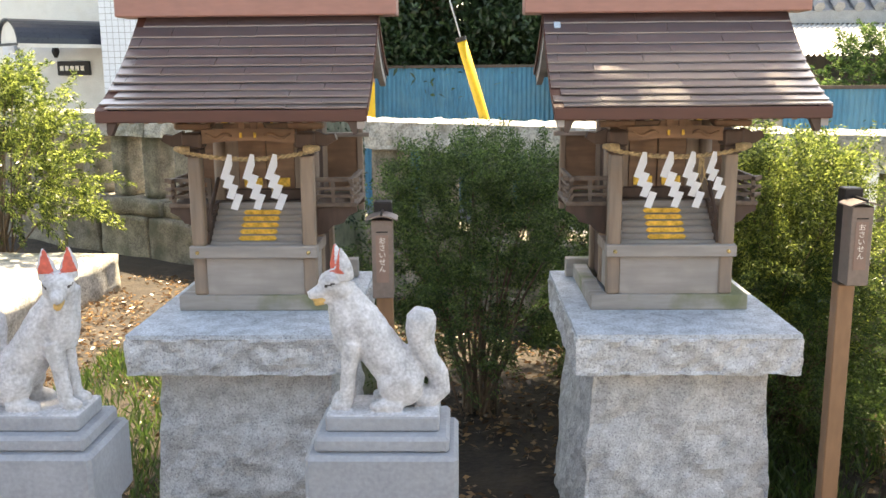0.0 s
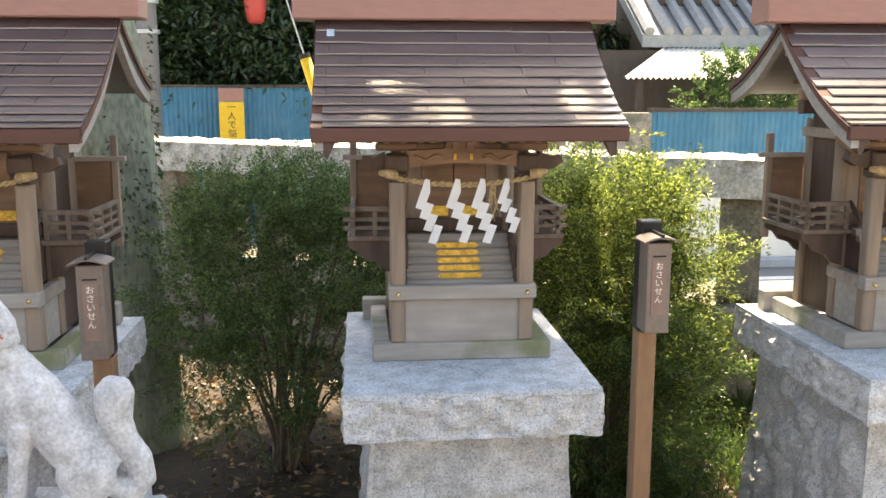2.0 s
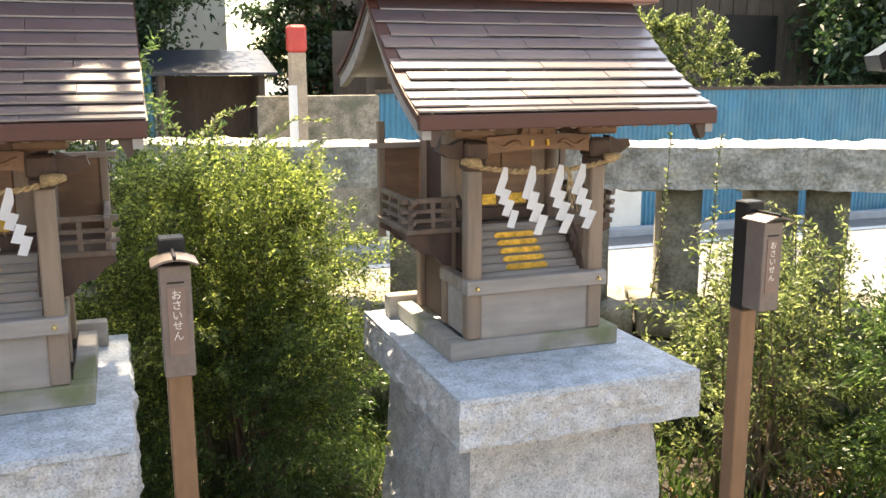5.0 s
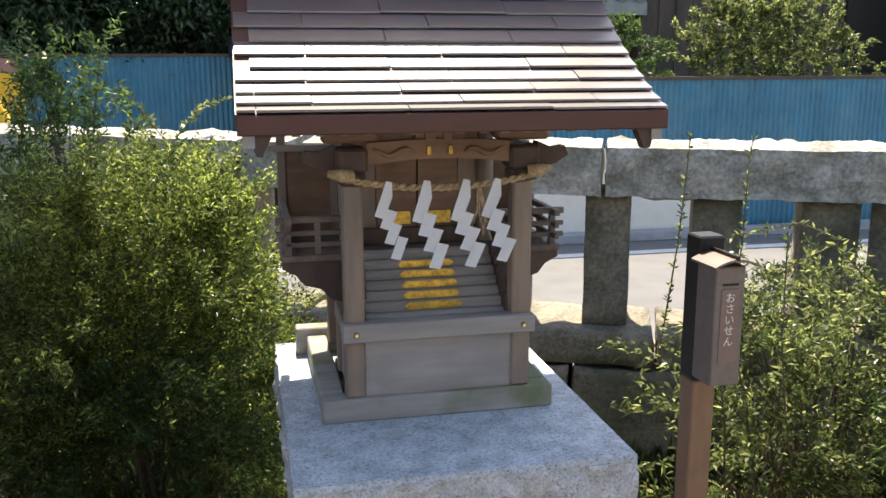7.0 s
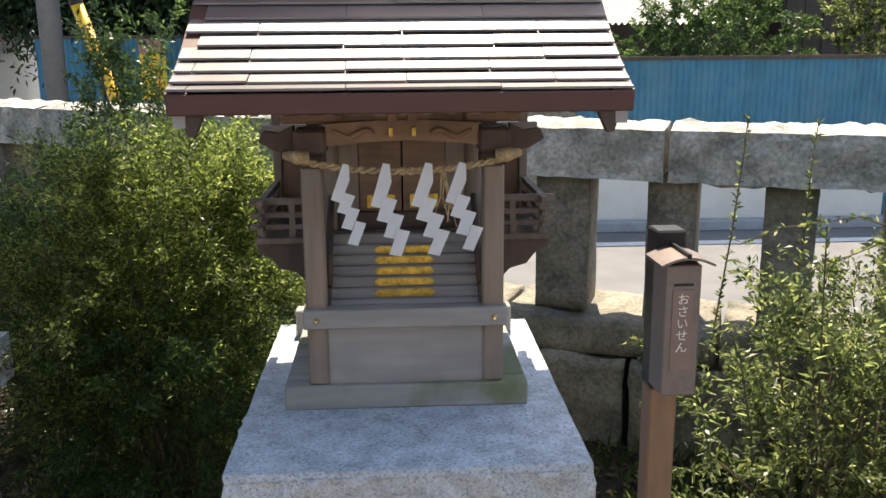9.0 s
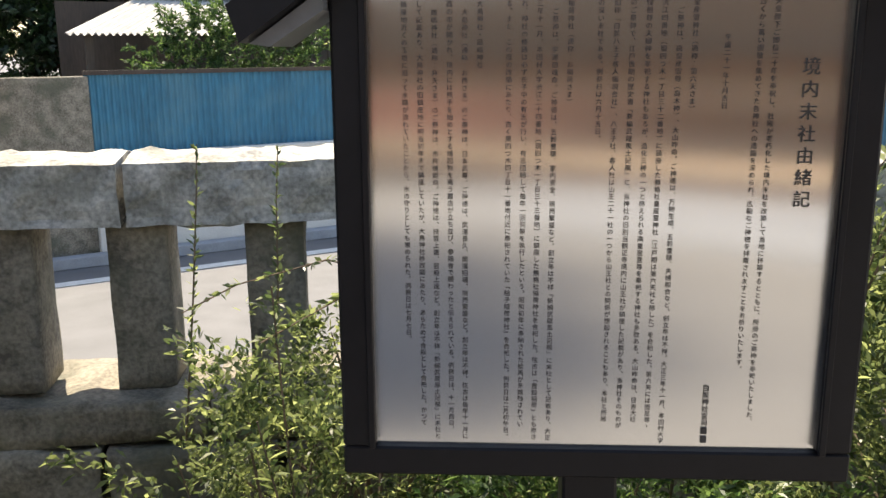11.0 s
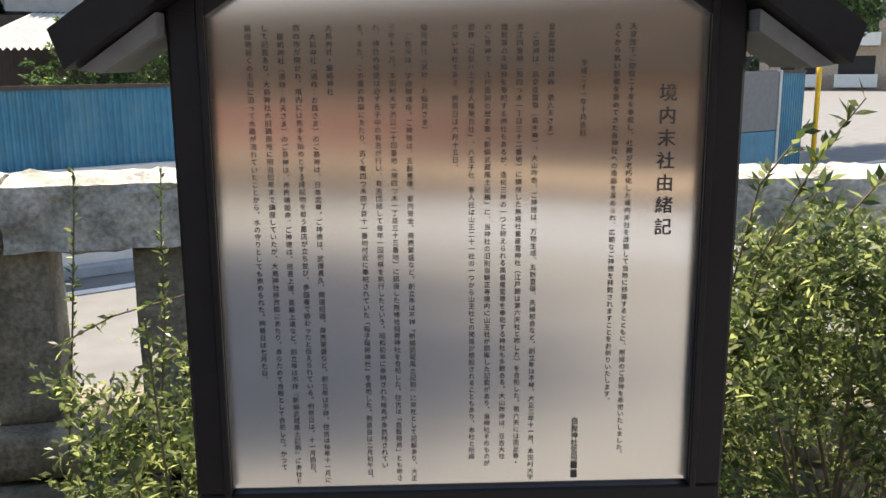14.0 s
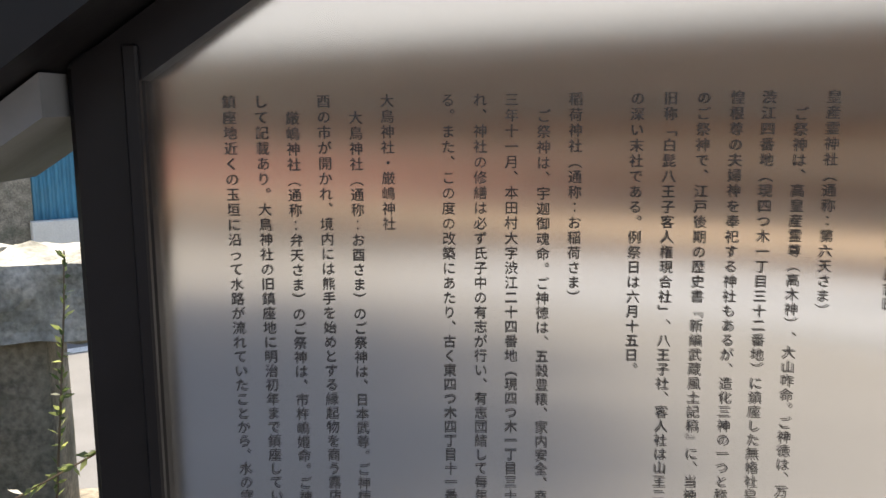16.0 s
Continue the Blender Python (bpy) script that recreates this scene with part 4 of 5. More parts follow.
def build_board():
    t = thing("information_board", (2.9606, 2.1791, -0.2331), "roofed black-framed board with an engraved brushed steel plate", "information board", rz=-34.02)
    t.scale = (1.1558, 1.1558, 1.1558)
    part("post", bx(-0.027, 0.027, 0.012, 0.066, 0.18, 1.076, 0.003), FRAME_BLACK, t)
    part("bottom_rail", bx(-0.2417, 0.2417, -0.008, 0.040, 1.0765, 1.1055, 0.002), FRAME_BLACK, t)
    for s in (-1, 1):
        part("side_rail", bx(*sorted((s * 0.2095, s * 0.2417)), -0.010, 0.040, 1.1055, 1.545, 0.003), FRAME_BLACK, t)
        part("inner_bead", bx(*sorted((s * 0.2095, s * 0.216)), -0.015, -0.010, 1.106, 1.545, 0.001), FRAME_BLACK, t)
    pts = [(-0.2095, 1.1055), (0.2095, 1.1055), (0.2095, 1.532), (0.0, 1.672), (-0.2095, 1.532)]
    part("plate", extrude_profile(bmesh.new(), pts, "y", 0.0, 0.004), PLATE, t, "brushed stainless steel plate")
    part("back_panel", extrude_profile(bmesh.new(), pts, "y", 0.006, 0.03), FRAME_BLACK, t)
    for s in (-1, 1):
        # sloping roof slabs with a pale soffit edge
        top = [(0, 1.742), (s * 0.320, 1.520), (s * 0.310, 1.489), (0, 1.704)]
        part("roof_slope", extrude_profile(bmesh.new(), top, "y", -0.055, 0.095), FRAME_BLACK, t)
        inner = [(0, 1.700), (s * 0.240, 1.5355), (s * 0.2095, 1.5305), (0, 1.670)]
        part("gable_rail", extrude_profile(bmesh.new(), inner, "y", -0.012, 0.040), FRAME_BLACK, t)
        sof = [(s * 0.243, 1.5335), (s * 0.308, 1.4885), (s * 0.290, 1.486), (s * 0.243, 1.516)]
        part("eave_block", extrude_profile(bmesh.new(), sof, "y", -0.03, 0.06), EAVE_GREY, t, "grey eave end")
    part("ridge_cap", bx(-0.02, 0.02, -0.06, 0.10, 1.738, 1.757, 0.003), FRAME_BLACK, t)
    flat = pose(0, -0.0012, 0, 90, 0, 0)
    for u, drop, body in COLUMNS:
        body = "".join(ROTATED.get(c, c) for c in body)
        n = len(body)
        bottom = 1.109
        pitch = min(0.00655, (1.5235 - drop - bottom) / max(n, 58))
        text("text_column", "\n".join(body), 0.0060, INK, t, pose(u, -0.0010, 1.5240 - drop, 90, 0, 0), pitch / 0.0060)
    text("title", "\n".join("境内末社由緒記"), 0.0160, INK, t, pose(0.179, -0.0012, 1.473, 90, 0, 0), 0.0195 / 0.0160, thick=0.0003)
    text("signature", "\n".join("白髭神社宮司"), 0.0068, INK, t, pose(0.105, -0.0012, 1.171, 90, 0, 0), 0.0071 / 0.0068, thick=0.0002)
    bm = bmesh.new()
    for z in (1.1215, 1.1125):
        box(bm, 0.1022, 0.1078, -0.0016, -0.0002, z, z + 0.0065)
    part("signature_marks", bm, INK, t)
    return t


build_board()


# ---- plants ----
def build_bush(at, radii, height, count, seed, leaf, material, label, name="bush", twigs=420, low=0.05):
    """A shrub: stems from the foot, twigs all through its body, narrow leaves along every twig."""
    rng = np.random.default_rng(seed)
    t = thing(name, at, label, "shrub", "shrubs by the fence")
    rx, ry = radii
    a = rng.uniform(0, 2 * np.pi, twigs)
    h = low + (1 - low) * rng.random(twigs) ** 0.85
    wide = np.clip(np.sin(np.pi * np.clip(h * 0.74 + 0.16, 0, 1)), 0.05, 1) ** 0.55
    bumps = 1 + 0.16 * np.sin(3 * a + seed) * np.cos(5 * h * 3 + seed) + 0.12 * np.sin(7 * a + 2 * seed)
    r = rng.random(twigs) ** 0.42 * wide * bumps
    end = np.stack([rx * r * np.cos(a), ry * r * np.sin(a), height * h], 1)
    bm = bmesh.new()
    for i in range(30):
        e = Vector(end[i])
        s = Vector(rng.uniform(-0.09, 0.09, 2).tolist() + [0])
        tube(bm, [s, s.lerp(e, 0.5) + Vector((0, 0, height * 0.1)), e], [0.008, 0.005, 0.002], 4, False)
    part("branchwork", bm, BARK, t)
    per = count // twigs
    d = end - np.array([0, 0, height * 0.35])
    d /= np.linalg.norm(d, axis=1, keepdims=True)
    d += rng.uniform(-0.8, 0.8, (twigs, 3)) + np.array([0, 0, 0.15])
    d /= np.linalg.norm(d, axis=1, keepdims=True)
    span = rng.uniform(0.10, 0.24, (twigs, 1, 1))
    u = np.linspace(-0.3, 1, per)[None, :, None]
    p = end[:, None, :] + d[:, None, :] * span * u + rng.normal(0, 0.014, (twigs, per, 3))
    p[:, :, 2] -= 0.05 * np.clip(u[:, :, 0], 0, 1) ** 2
    ld = d[:, None, :] * 0.9 + rng.uniform(-1, 1, (twigs, per, 3))
    p, ld = p.reshape(-1, 3), ld.reshape(-1, 3)
    keep = p[:, 2] > 0.02
    leaves("foliage", rng, p[keep], ld[keep], leaf, leaf * 0.30, 0.2, material, t)
    return t


def build_vine(points, seed, leaf=0.026, material=None, label="thin leafy vine shoot over the fence"):
    rng = np.random.default_rng(seed)
    t = thing("vine_shoot", points[0], label, "vine", "vine shoots")
    o = Vector(points[0])
    pts = [Vector(p) - o for p in points]
    part("stem", tube(bmesh.new(), pts, [0.003 - 0.002 * i / len(pts) for i in range(len(pts))], 5), BARK, t)
    P, D = [], []
    for a, b in zip(pts, pts[1:]):
        for k in range(int((b - a).length / 0.006)):
            P.append(a.lerp(b, rng.random()))
            D.append((b - a).normalized() * 0.5 + Vector(rng.uniform((-1, -1, -0.3), (1, 1, 0.8)).tolist()))
    leaves("leaf_sprays", rng, np.array(P), np.array(D), leaf, leaf * 0.34, 0.1, material or LEAF_SUN, t)


build_bush((0.06, 3.85, 0), (0.52, 0.48), 1.13, 92000, 1, 0.020, LEAF, "dense dark green shrub with small narrow leaves", low=0.26, twigs=560)
build_bush((1.25, 3.62, 0), (0.44, 0.46), 1.15, 110000, 2, 0.020, LEAF_LIGHT, "dense shrub with small narrow leaves, painted a sunlit bright green", twigs=520, low=0.36)
# added dark foliage that stands in for the shade inside the bright shrub
build_bush((1.26, 3.55, 0), (0.40, 0.42), 0.74, 56000, 9, 0.020, LEAF, "added low dense dark green shrub, standing in for shade under the bright one", twigs=380)
build_bush((3.28, 3.34, 0), (0.42, 0.34), 0.84, 9500, 3, 0.028, LEAF_SUN, "straggling shrub before the stone fence, leaves painted a sunlit light green", twigs=110)
build_bush((4.12, 2.42, 0), (0.46, 0.45), 1.10, 44000, 4, 0.029, LEAF_SUN, "straggling shrub beside the board, leaves painted a sunlit light green", twigs=420)
build_bush((-3.5, 6.5, 0), (0.85, 0.6), 1.50, 46000, 5, 0.038, LEAF_LIGHT, "tall bright green shrub in the sun", low=0.28)
build_bush((3.55, 2.75, 0), (0.42, 0.35), 0.72, 20000, 6, 0.030, LEAF, "low dark green shrub under the board", twigs=220)
build_bush((0.75, 4.35, 0), (0.45, 0.35), 0.95, 26000, 7, 0.027, LEAF, "dark green shrub filling the shade by the fence", twigs=220)
build_bush((2.93, 3.08, 0), (0.30, 0.20), 0.80, 6500, 10, 0.030, LEAF_SUN, "loose shrub before the stone fence and board, leaves painted a sunlit light green", twigs=75, low=0.2)
build_bush((0.93, 4.5, 0), (0.30, 0.18), 1.50, 5200, 8, 0.032, LEAF, "upright dark green shoots of a shrub behind the shrines", twigs=64, low=0.6)
build_vine([(2.86, 3.62, 0.5), (2.90, 3.60, 0.9), (2.93, 3.62, 1.15), (2.94, 3.63, 1.26)], 1)
build_vine([(3.06, 3.55, 0.5), (3.10, 3.55, 0.9), (3.11, 3.56, 1.12), (3.12, 3.56, 1.25)], 2)
build_vine([(3.35, 3.35, 0.5), (3.30, 3.33, 0.95), (3.12, 3.28, 1.02), (2.90, 3.25, 1.00), (2.78, 3.24, 0.96)], 3)
build_vine([(2.80, 3.05, 0.2), (2.74, 2.98, 0.55), (2.68, 2.94, 0.78)], 4)
build_vine([(2.95, 3.05, 0.3), (2.90, 3.0, 0.8), (2.88, 2.98, 1.06)], 5)


build_vine([(1.15, 4.72, 0.6), (1.22, 4.85, 1.1), (1.38, 4.9, 1.30), (1.55, 4.9, 1.34)], 6, 0.04)
build_vine([(1.45, 4.6, 0.6), (1.52, 4.75, 1.15), (1.70, 4.8, 1.28), (1.86, 4.8, 1.27)], 7, 0.04)
build_vine([(1.30, 4.7, 0.6), (1.25, 4.8, 1.15), (1.10, 4.85, 1.36)], 8, 0.04)
for k, (x, y, z) in enumerate([(1.02, 3.72, 1.22), (1.12, 3.66, 1.30), (1.22, 3.70, 1.33), (1.32, 3.62, 1.26), (1.16, 3.56, 1.22), (1.42, 3.66, 1.18)]):
    build_vine([(1.2, 3.65, 0.8), ((x + 1.2) / 2, y, z - 0.25), (x, y, z - 0.06), (x + 0.06, y, z)], 20 + k, 0.034, LEAF, "leafy shoot rising from the bright green shrub")
for k, (x, y, z) in enumerate([(3.78, 2.62, 1.22), (3.90, 2.48, 1.36), (4.00, 2.42, 1.42), (4.10, 2.34, 1.38), (3.86, 2.40, 1.28)]):
    build_vine([(3.86, 2.55, 0.7), ((x + 3.86) / 2, (y + 2.55) / 2, z - 0.3), (x, y, z - 0.1), (x + 0.05, y - 0.05, z)], 40 + k, 0.042, LEAF_SUN, "leafy willow-like shoot beside the board")
build_vine([(3.40, 3.15, 0.4), (3.22, 3.02, 0.85), (3.02, 2.98, 1.02), (2.86, 3.0, 0.95)], 9, 0.032)
build_vine([(3.0, 3.0, 0.2), (2.86, 2.9, 0.6), (2.80, 2.86, 0.86)], 10, 0.032)


def scatter(name, label, n, area, length, width, material, seed, upright=0.0):
    """Fallen leaves or grass blades strewn in patches over the ground."""
    rng = np.random.default_rng(seed)
    x0, x1, y0, y1 = area
    x, y = rng.uniform(x0, x1, 3 * n), rng.uniform(y0, y1, 3 * n)
    lump = np.sin(x * 5.1 + seed) * np.cos(y * 4.3 + 2 * seed) + 0.6 * np.sin(x * 11 + y * 9)
    far = np.array([fence_y(v) for v in x])
    ok = (lump > rng.uniform(-1.3, 0.8, 3 * n)) & (y < far - 0.45)
    x, y = x[ok][:n], y[ok][:n]
    z = np.full(len(x), 0.006) + rng.uniform(0, 0.016, len(x))
    d = rng.uniform(-1, 1, (len(x), 3))
    d[:, 2] = upright * rng.uniform(0.5, 1.5, len(x)) + rng.uniform(0, 0.25, len(x))
    ob = leaves(name, rng, np.stack([x, y, z], 1), d, length, width, 0.1, material)
    tagged(ob, label, name.replace("_", " "), kind="stuff")


scatter("leaf_litter", "dry brown fallen leaves on bare soil", 14000, (-3.0, 4.5, 2.2, 6.5), 0.04, 0.018, LEAF_DRY, 1)
scatter("grass", "low green grass and weeds around the pedestals", 5000, (-1.9, -0.85, 2.3, 4.6), 0.10, 0.008, GRASS, 2, 1.6)
scatter("grass", "low green grass and weeds around the posts", 6000, (0.95, 2.3, 2.5, 4.4), 0.11, 0.009, GRASS, 3, 1.6)
scatter("ground_cover", "low green weeds along the stone fence", 4000, (2.2, 4.6, 2.6, 4.0), 0.09, 0.012, GRASS, 4, 1.4)


def build_tree(at, height, crown, n_clumps, count, seed, leaf, material, label, lean=(0, 0), trunk_r=0.16, crown_low=0.3):
    """A tree: tapered trunk, limbs to each clump, many leaves in clumps with gaps between."""
    rng = random.Random(seed)
    t = thing("tree", at, label, "tree")
    cx, cy = lean
    rx, ry, rz = crown
    bm = bmesh.new()
    base = Vector((0, 0, 0))
    fork = Vector((cx * 0.35, cy * 0.35, height * 0.4))
    tube(bm, [base, fork * 0.5, fork, Vector((cx * 0.8, cy * 0.8, height * 0.75))], [trunk_r, trunk_r * 0.8, trunk_r * 0.6, trunk_r * 0.25], 10)
    P = []
    nrg = np.random.default_rng(seed)
    per = count // n_clumps
    for i in range(n_clumps):
        while True:
            p = Vector((rng.uniform(-1, 1), rng.uniform(-1, 1), rng.uniform(-1, 1)))
            if 0.25 < p.length < 1:
                break
        c = Vector((cx + p.x * rx, cy + p.y * ry, height - rz + p.z * rz))
        if i % 2 == 0:
            tube(bm, [fork, fork.lerp(c, 0.5) + Vector((0, 0, 0.2)), c], [trunk_r * 0.3, trunk_r * 0.15, 0.01], 5, False)
        s = min(rx, ry, rz) * rng.uniform(0.16, 0.34)
        P.append(np.array(c) + nrg.normal(0, 1, (per, 3)) * np.array([s, s, s * 0.6]))
    part("trunk", bm, BARK, t)
    P = np.concatenate(P)
    leaves("crown", nrg, P, nrg.uniform((-1, -1, -1), (1, 1, 0.4), (len(P), 3)), leaf, leaf * 0.42, 0.2, material, t)


# trees beyond the street, then two unseen ones added to shade path and shrines
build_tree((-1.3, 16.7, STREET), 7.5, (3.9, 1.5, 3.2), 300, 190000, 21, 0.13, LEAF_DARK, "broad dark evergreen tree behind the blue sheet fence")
build_bush((6.0, 12.5, STREET), (1.5, 0.4), 2.75, 16000, 22, 0.075, LEAF, "dark green hedge rising behind the blue sheet fence", name="hedge", twigs=420, low=0.5)
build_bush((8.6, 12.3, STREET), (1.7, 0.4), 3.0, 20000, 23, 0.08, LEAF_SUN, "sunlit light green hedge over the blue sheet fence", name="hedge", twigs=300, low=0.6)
build_tree((4.7, 17.6, STREET), 4.9, (1.3, 0.8, 1.8), 60, 14000, 28, 0.15, LEAF_DARK, "dark evergreen tree between the houses", trunk_r=0.12)
build_tree((16.5, 14.0, STREET), 5.5, (3.2, 1.4, 2.2), 90, 24000, 25, 0.20, LEAF_DARK, "dark evergreen tree over the blue sheet fence")
build_tree((23.5, 15.0, STREET), 7.2, (3.4, 1.4, 2.3), 90, 24000, 26, 0.20, LEAF, "green tree beyond the blue sheet fence")
build_tree((-5.6, 0.6, 0), 8.6, (2.9, 1.8, 0.9), 130, 30000, 27, 0.16, LEAF_DARK, "tall unseen broadleaf tree added to shade the path before the shrines", lean=(4.9, 3.1), trunk_r=0.25)
build_tree((-4.6, 1.2, 0), 8.6, (0.95, 1.5, 0.9), 90, 16000, 24, 0.16, LEAF_DARK, "tall unseen broadleaf tree whose crown is added to shade the shrines", lean=(4.88, 5.45), trunk_r=0.25)


# old trunk behind the shrines, its bark grown over with lichen and ivy
t = thing("old_tree", (-0.64, 4.22, 0), "old grey-green trunk with lichen and ivy behind the shrines", "tree")
bm = bmesh.new()
tube(bm, [(0.0, 0, -0.05), (0.0, 0, 0.2), (-0.01, 0, 0.7), (-0.03, 0.02, 1.3), (-0.08, 0.04, 1.8), (-0.14, 0.08, 2.3)], [0.26, 0.20, 0.175, 0.165, 0.16, 0.15], 40)
bmesh.ops.subdivide_edges(bm, edges=[e for e in bm.edges if abs(e.verts[0].co.z - e.verts[1].co.z) > 0.1], cuts=7, use_grid_fill=True)
for v in bm.verts:
    n = Vector((v.co.x + 0.03, v.co.y, 0)).normalized()
    q = Vector((v.co.x * 16, v.co.y * 16, v.co.z * 3))
    v.co += n * (0.020 * noise.noise(q) + 0.012 * noise.noise(q * 2.7))
part("trunk", bm, LICHEN_BARK, t, smooth=True)
rng = np.random.default_rng(41)
a, h = rng.uniform(0, 2 * np.pi, 5200), rng.uniform(0.05, 1.75, 5200)
ok = (np.sin(3 * a + 4 * h) + np.sin(7 * h - a) + rng.uniform(-1, 1, 5200)) > 0.5
a, h = a[ok], h[ok]
p = np.stack([0.195 * np.cos(a) - 0.03 * h, 0.195 * np.sin(a), h], 1)
d = np.stack([np.cos(a), np.sin(a), rng.uniform(-0.8, 0.5, len(a))], 1) + rng.uniform(-0.7, 0.7, (len(a), 3))
leaves("ivy", rng, p, d, 0.022, 0.014, 0.3, LEAF_DARK, t)


# ---- street side ----
def corrugated(name, x0, x1, y, z0, z1, pitch, depth, material, label, category="fence"):
    """Corrugated sheets side by side, each with its ribs."""
    t = thing(name, ((x0 + x1) / 2, y, z0), label, category)
    c = (x0 + x1) / 2
    x = x0
    while x < x1 - 0.01:
        w = min(0.9, x1 - x)
        vs, fs = [], []
        n = max(2, int(w / pitch * 4))
        for k in range(n + 1):
            xx = x + w * k / n
            yy = depth * (0.5 if (k % 4) in (1, 2) else -0.5)
            vs += [(xx - c, yy, 0), (xx - c, yy, z1 - z0)]
        for k in range(n):
            fs.append((2 * k, 2 * k + 2, 2 * k + 3, 2 * k + 1))
        piece("sheet", pydata("sheet", vs, fs, material), t)
        x += w
    part("top_rail", bx(x0 - c, x1 - c, -0.03, 0.03, z1 - z0 - 0.02, z1 - z0 + 0.025), TIMBER_HOUSE, t)
    return t


corrugated("sheet_fence", 4.0, 18.4, 11.6, STREET, 1.25, 0.075, 0.018, TIN_BLUE, "blue painted corrugated sheet fence along the street")
corrugated("sheet_fence", -3.4, 1.5, 15.0, STREET, 1.56, 0.075, 0.018, TIN_BLUE, "blue painted corrugated sheet fence in shade")
tagged(new("block_wall", mesh("block_wall", bx(2.55, 4.04, 11.55, 11.70, STREET, 1.22, 0.01), STONE_OLD)), "stained concrete block wall beside the blue fence", "wall", kind="structure")
tagged(new("kerb", mesh("kerb", bx(-14, 22, 11.25, 11.42, STREET, STREET + 0.12, 0.01), CONCRETE)), "pale concrete kerb along the street", "kerb", kind="structure")


def build_house():
    t = thing("timber_house", (9, 19, STREET), "old dark timber house with grey tiled roof", "house")
    part("wall", bx(-3.6, -0.9, -3.0, 4, 0, 5.2), TIMBER_HOUSE, t)
    wing = part("wing_wall", bx(-0.9, 7, -3.6, 4, 0, 3.9), TIMBER_HOUSE, t, "dark upright boarding")
    for k in range(25):
        part("batten", bx(-0.86 + 0.31 * k, -0.80 + 0.31 * k, -3.63, -3.6, 0, 3.9), TIMBER_HOUSE, wing)
    part("wing_roof", bx(-1.0, 7.2, -3.8, 4.5, 3.9, 4.1), ROOF_TILE, t)
    roof = part("roof", extrude_profile(bmesh.new(), [(-3.9, 3.15), (0.5, 5.8), (5, 3.2), (5, 3.0), (0.5, 5.6), (-3.9, 2.95)], "x", -4.0, -0.9), ROOF_TILE, t)
    for k in range(10):
        x = -3.9 + 0.32 * k
        pts = [(x, -3.95, 3.2), (x, -2.0, 4.37), (x, 0.5, 5.87)]
        part("tile_ridge", tube(bmesh.new(), pts, 0.09, 6), ROOF_TILE, roof)
    for k in range(3):
        w = part("window", bx(0.9 + 2.1 * k, 2.1 + 2.1 * k, -3.66, -3.59, 2.0, 3.3), POST_BLACK, wing)
    t2 = thing("lean_to", (5.0, 13.6, STREET), "lean-to shed with pale corrugated roof", "shed")
    vs, fs = [], []
    for k in range(101):
        x = -0.75 + 1.75 * k / 100
        z = 0.02 * math.sin(k * 1.35)
        vs += [(x - 0.2, -0.7, 2.42 + z), (x + 1.15, 1.6, 2.95 + z)]
    for k in range(100):
        fs.append((2 * k, 2 * k + 2, 2 * k + 3, 2 * k + 1))
    piece("roof_sheet", pydata("roof_sheet", vs, fs, ZINC), t2)
    for x in (-0.7, 0.85):
        part("post", bx(x, x + 0.09, -0.55, -0.46, 0, 2.44), TIMBER_HOUSE, t2)
    part("wall", bx(-0.7, 0.95, 1.5, 1.58, 0, 2.9), TIMBER_HOUSE, t2)
    t4 = thing("dark_shed", (2.3, 14.2, STREET), "dark open-fronted timber shed with a sheet roof", "shed")
    part("back_wall", bx(-0.75, 0.75, 1.0, 1.1, 0, 2.2), TIMBER_HOUSE, t4)
    for x in (-0.75, 0.66):
        part("post", bx(x, x + 0.09, 0, 0.09, 0, 2.3), TIMBER_HOUSE, t4)
        part("side_wall", bx(x, x + 0.06, 0.09, 1.0, 0, 2.2), TIMBER_HOUSE, t4)
    part("roof", extrude_profile(bmesh.new(), [(-0.25, 2.25), (1.2, 2.6), (1.2, 2.56), (-0.25, 2.21)], "x", -0.9, 0.9), AWNING, t4)
    t3 = thing("white_house", (2.4, 20, STREET), "white plastered house behind the trees", "house")
    part("wall", bx(-1.6, 0.7, -1, 3, 0, 5.0), PLASTER, t3)
    part("roof", bx(-1.8, 0.9, -1.3, 3.3, 5.0, 5.2), ROOF_TILE, t3)


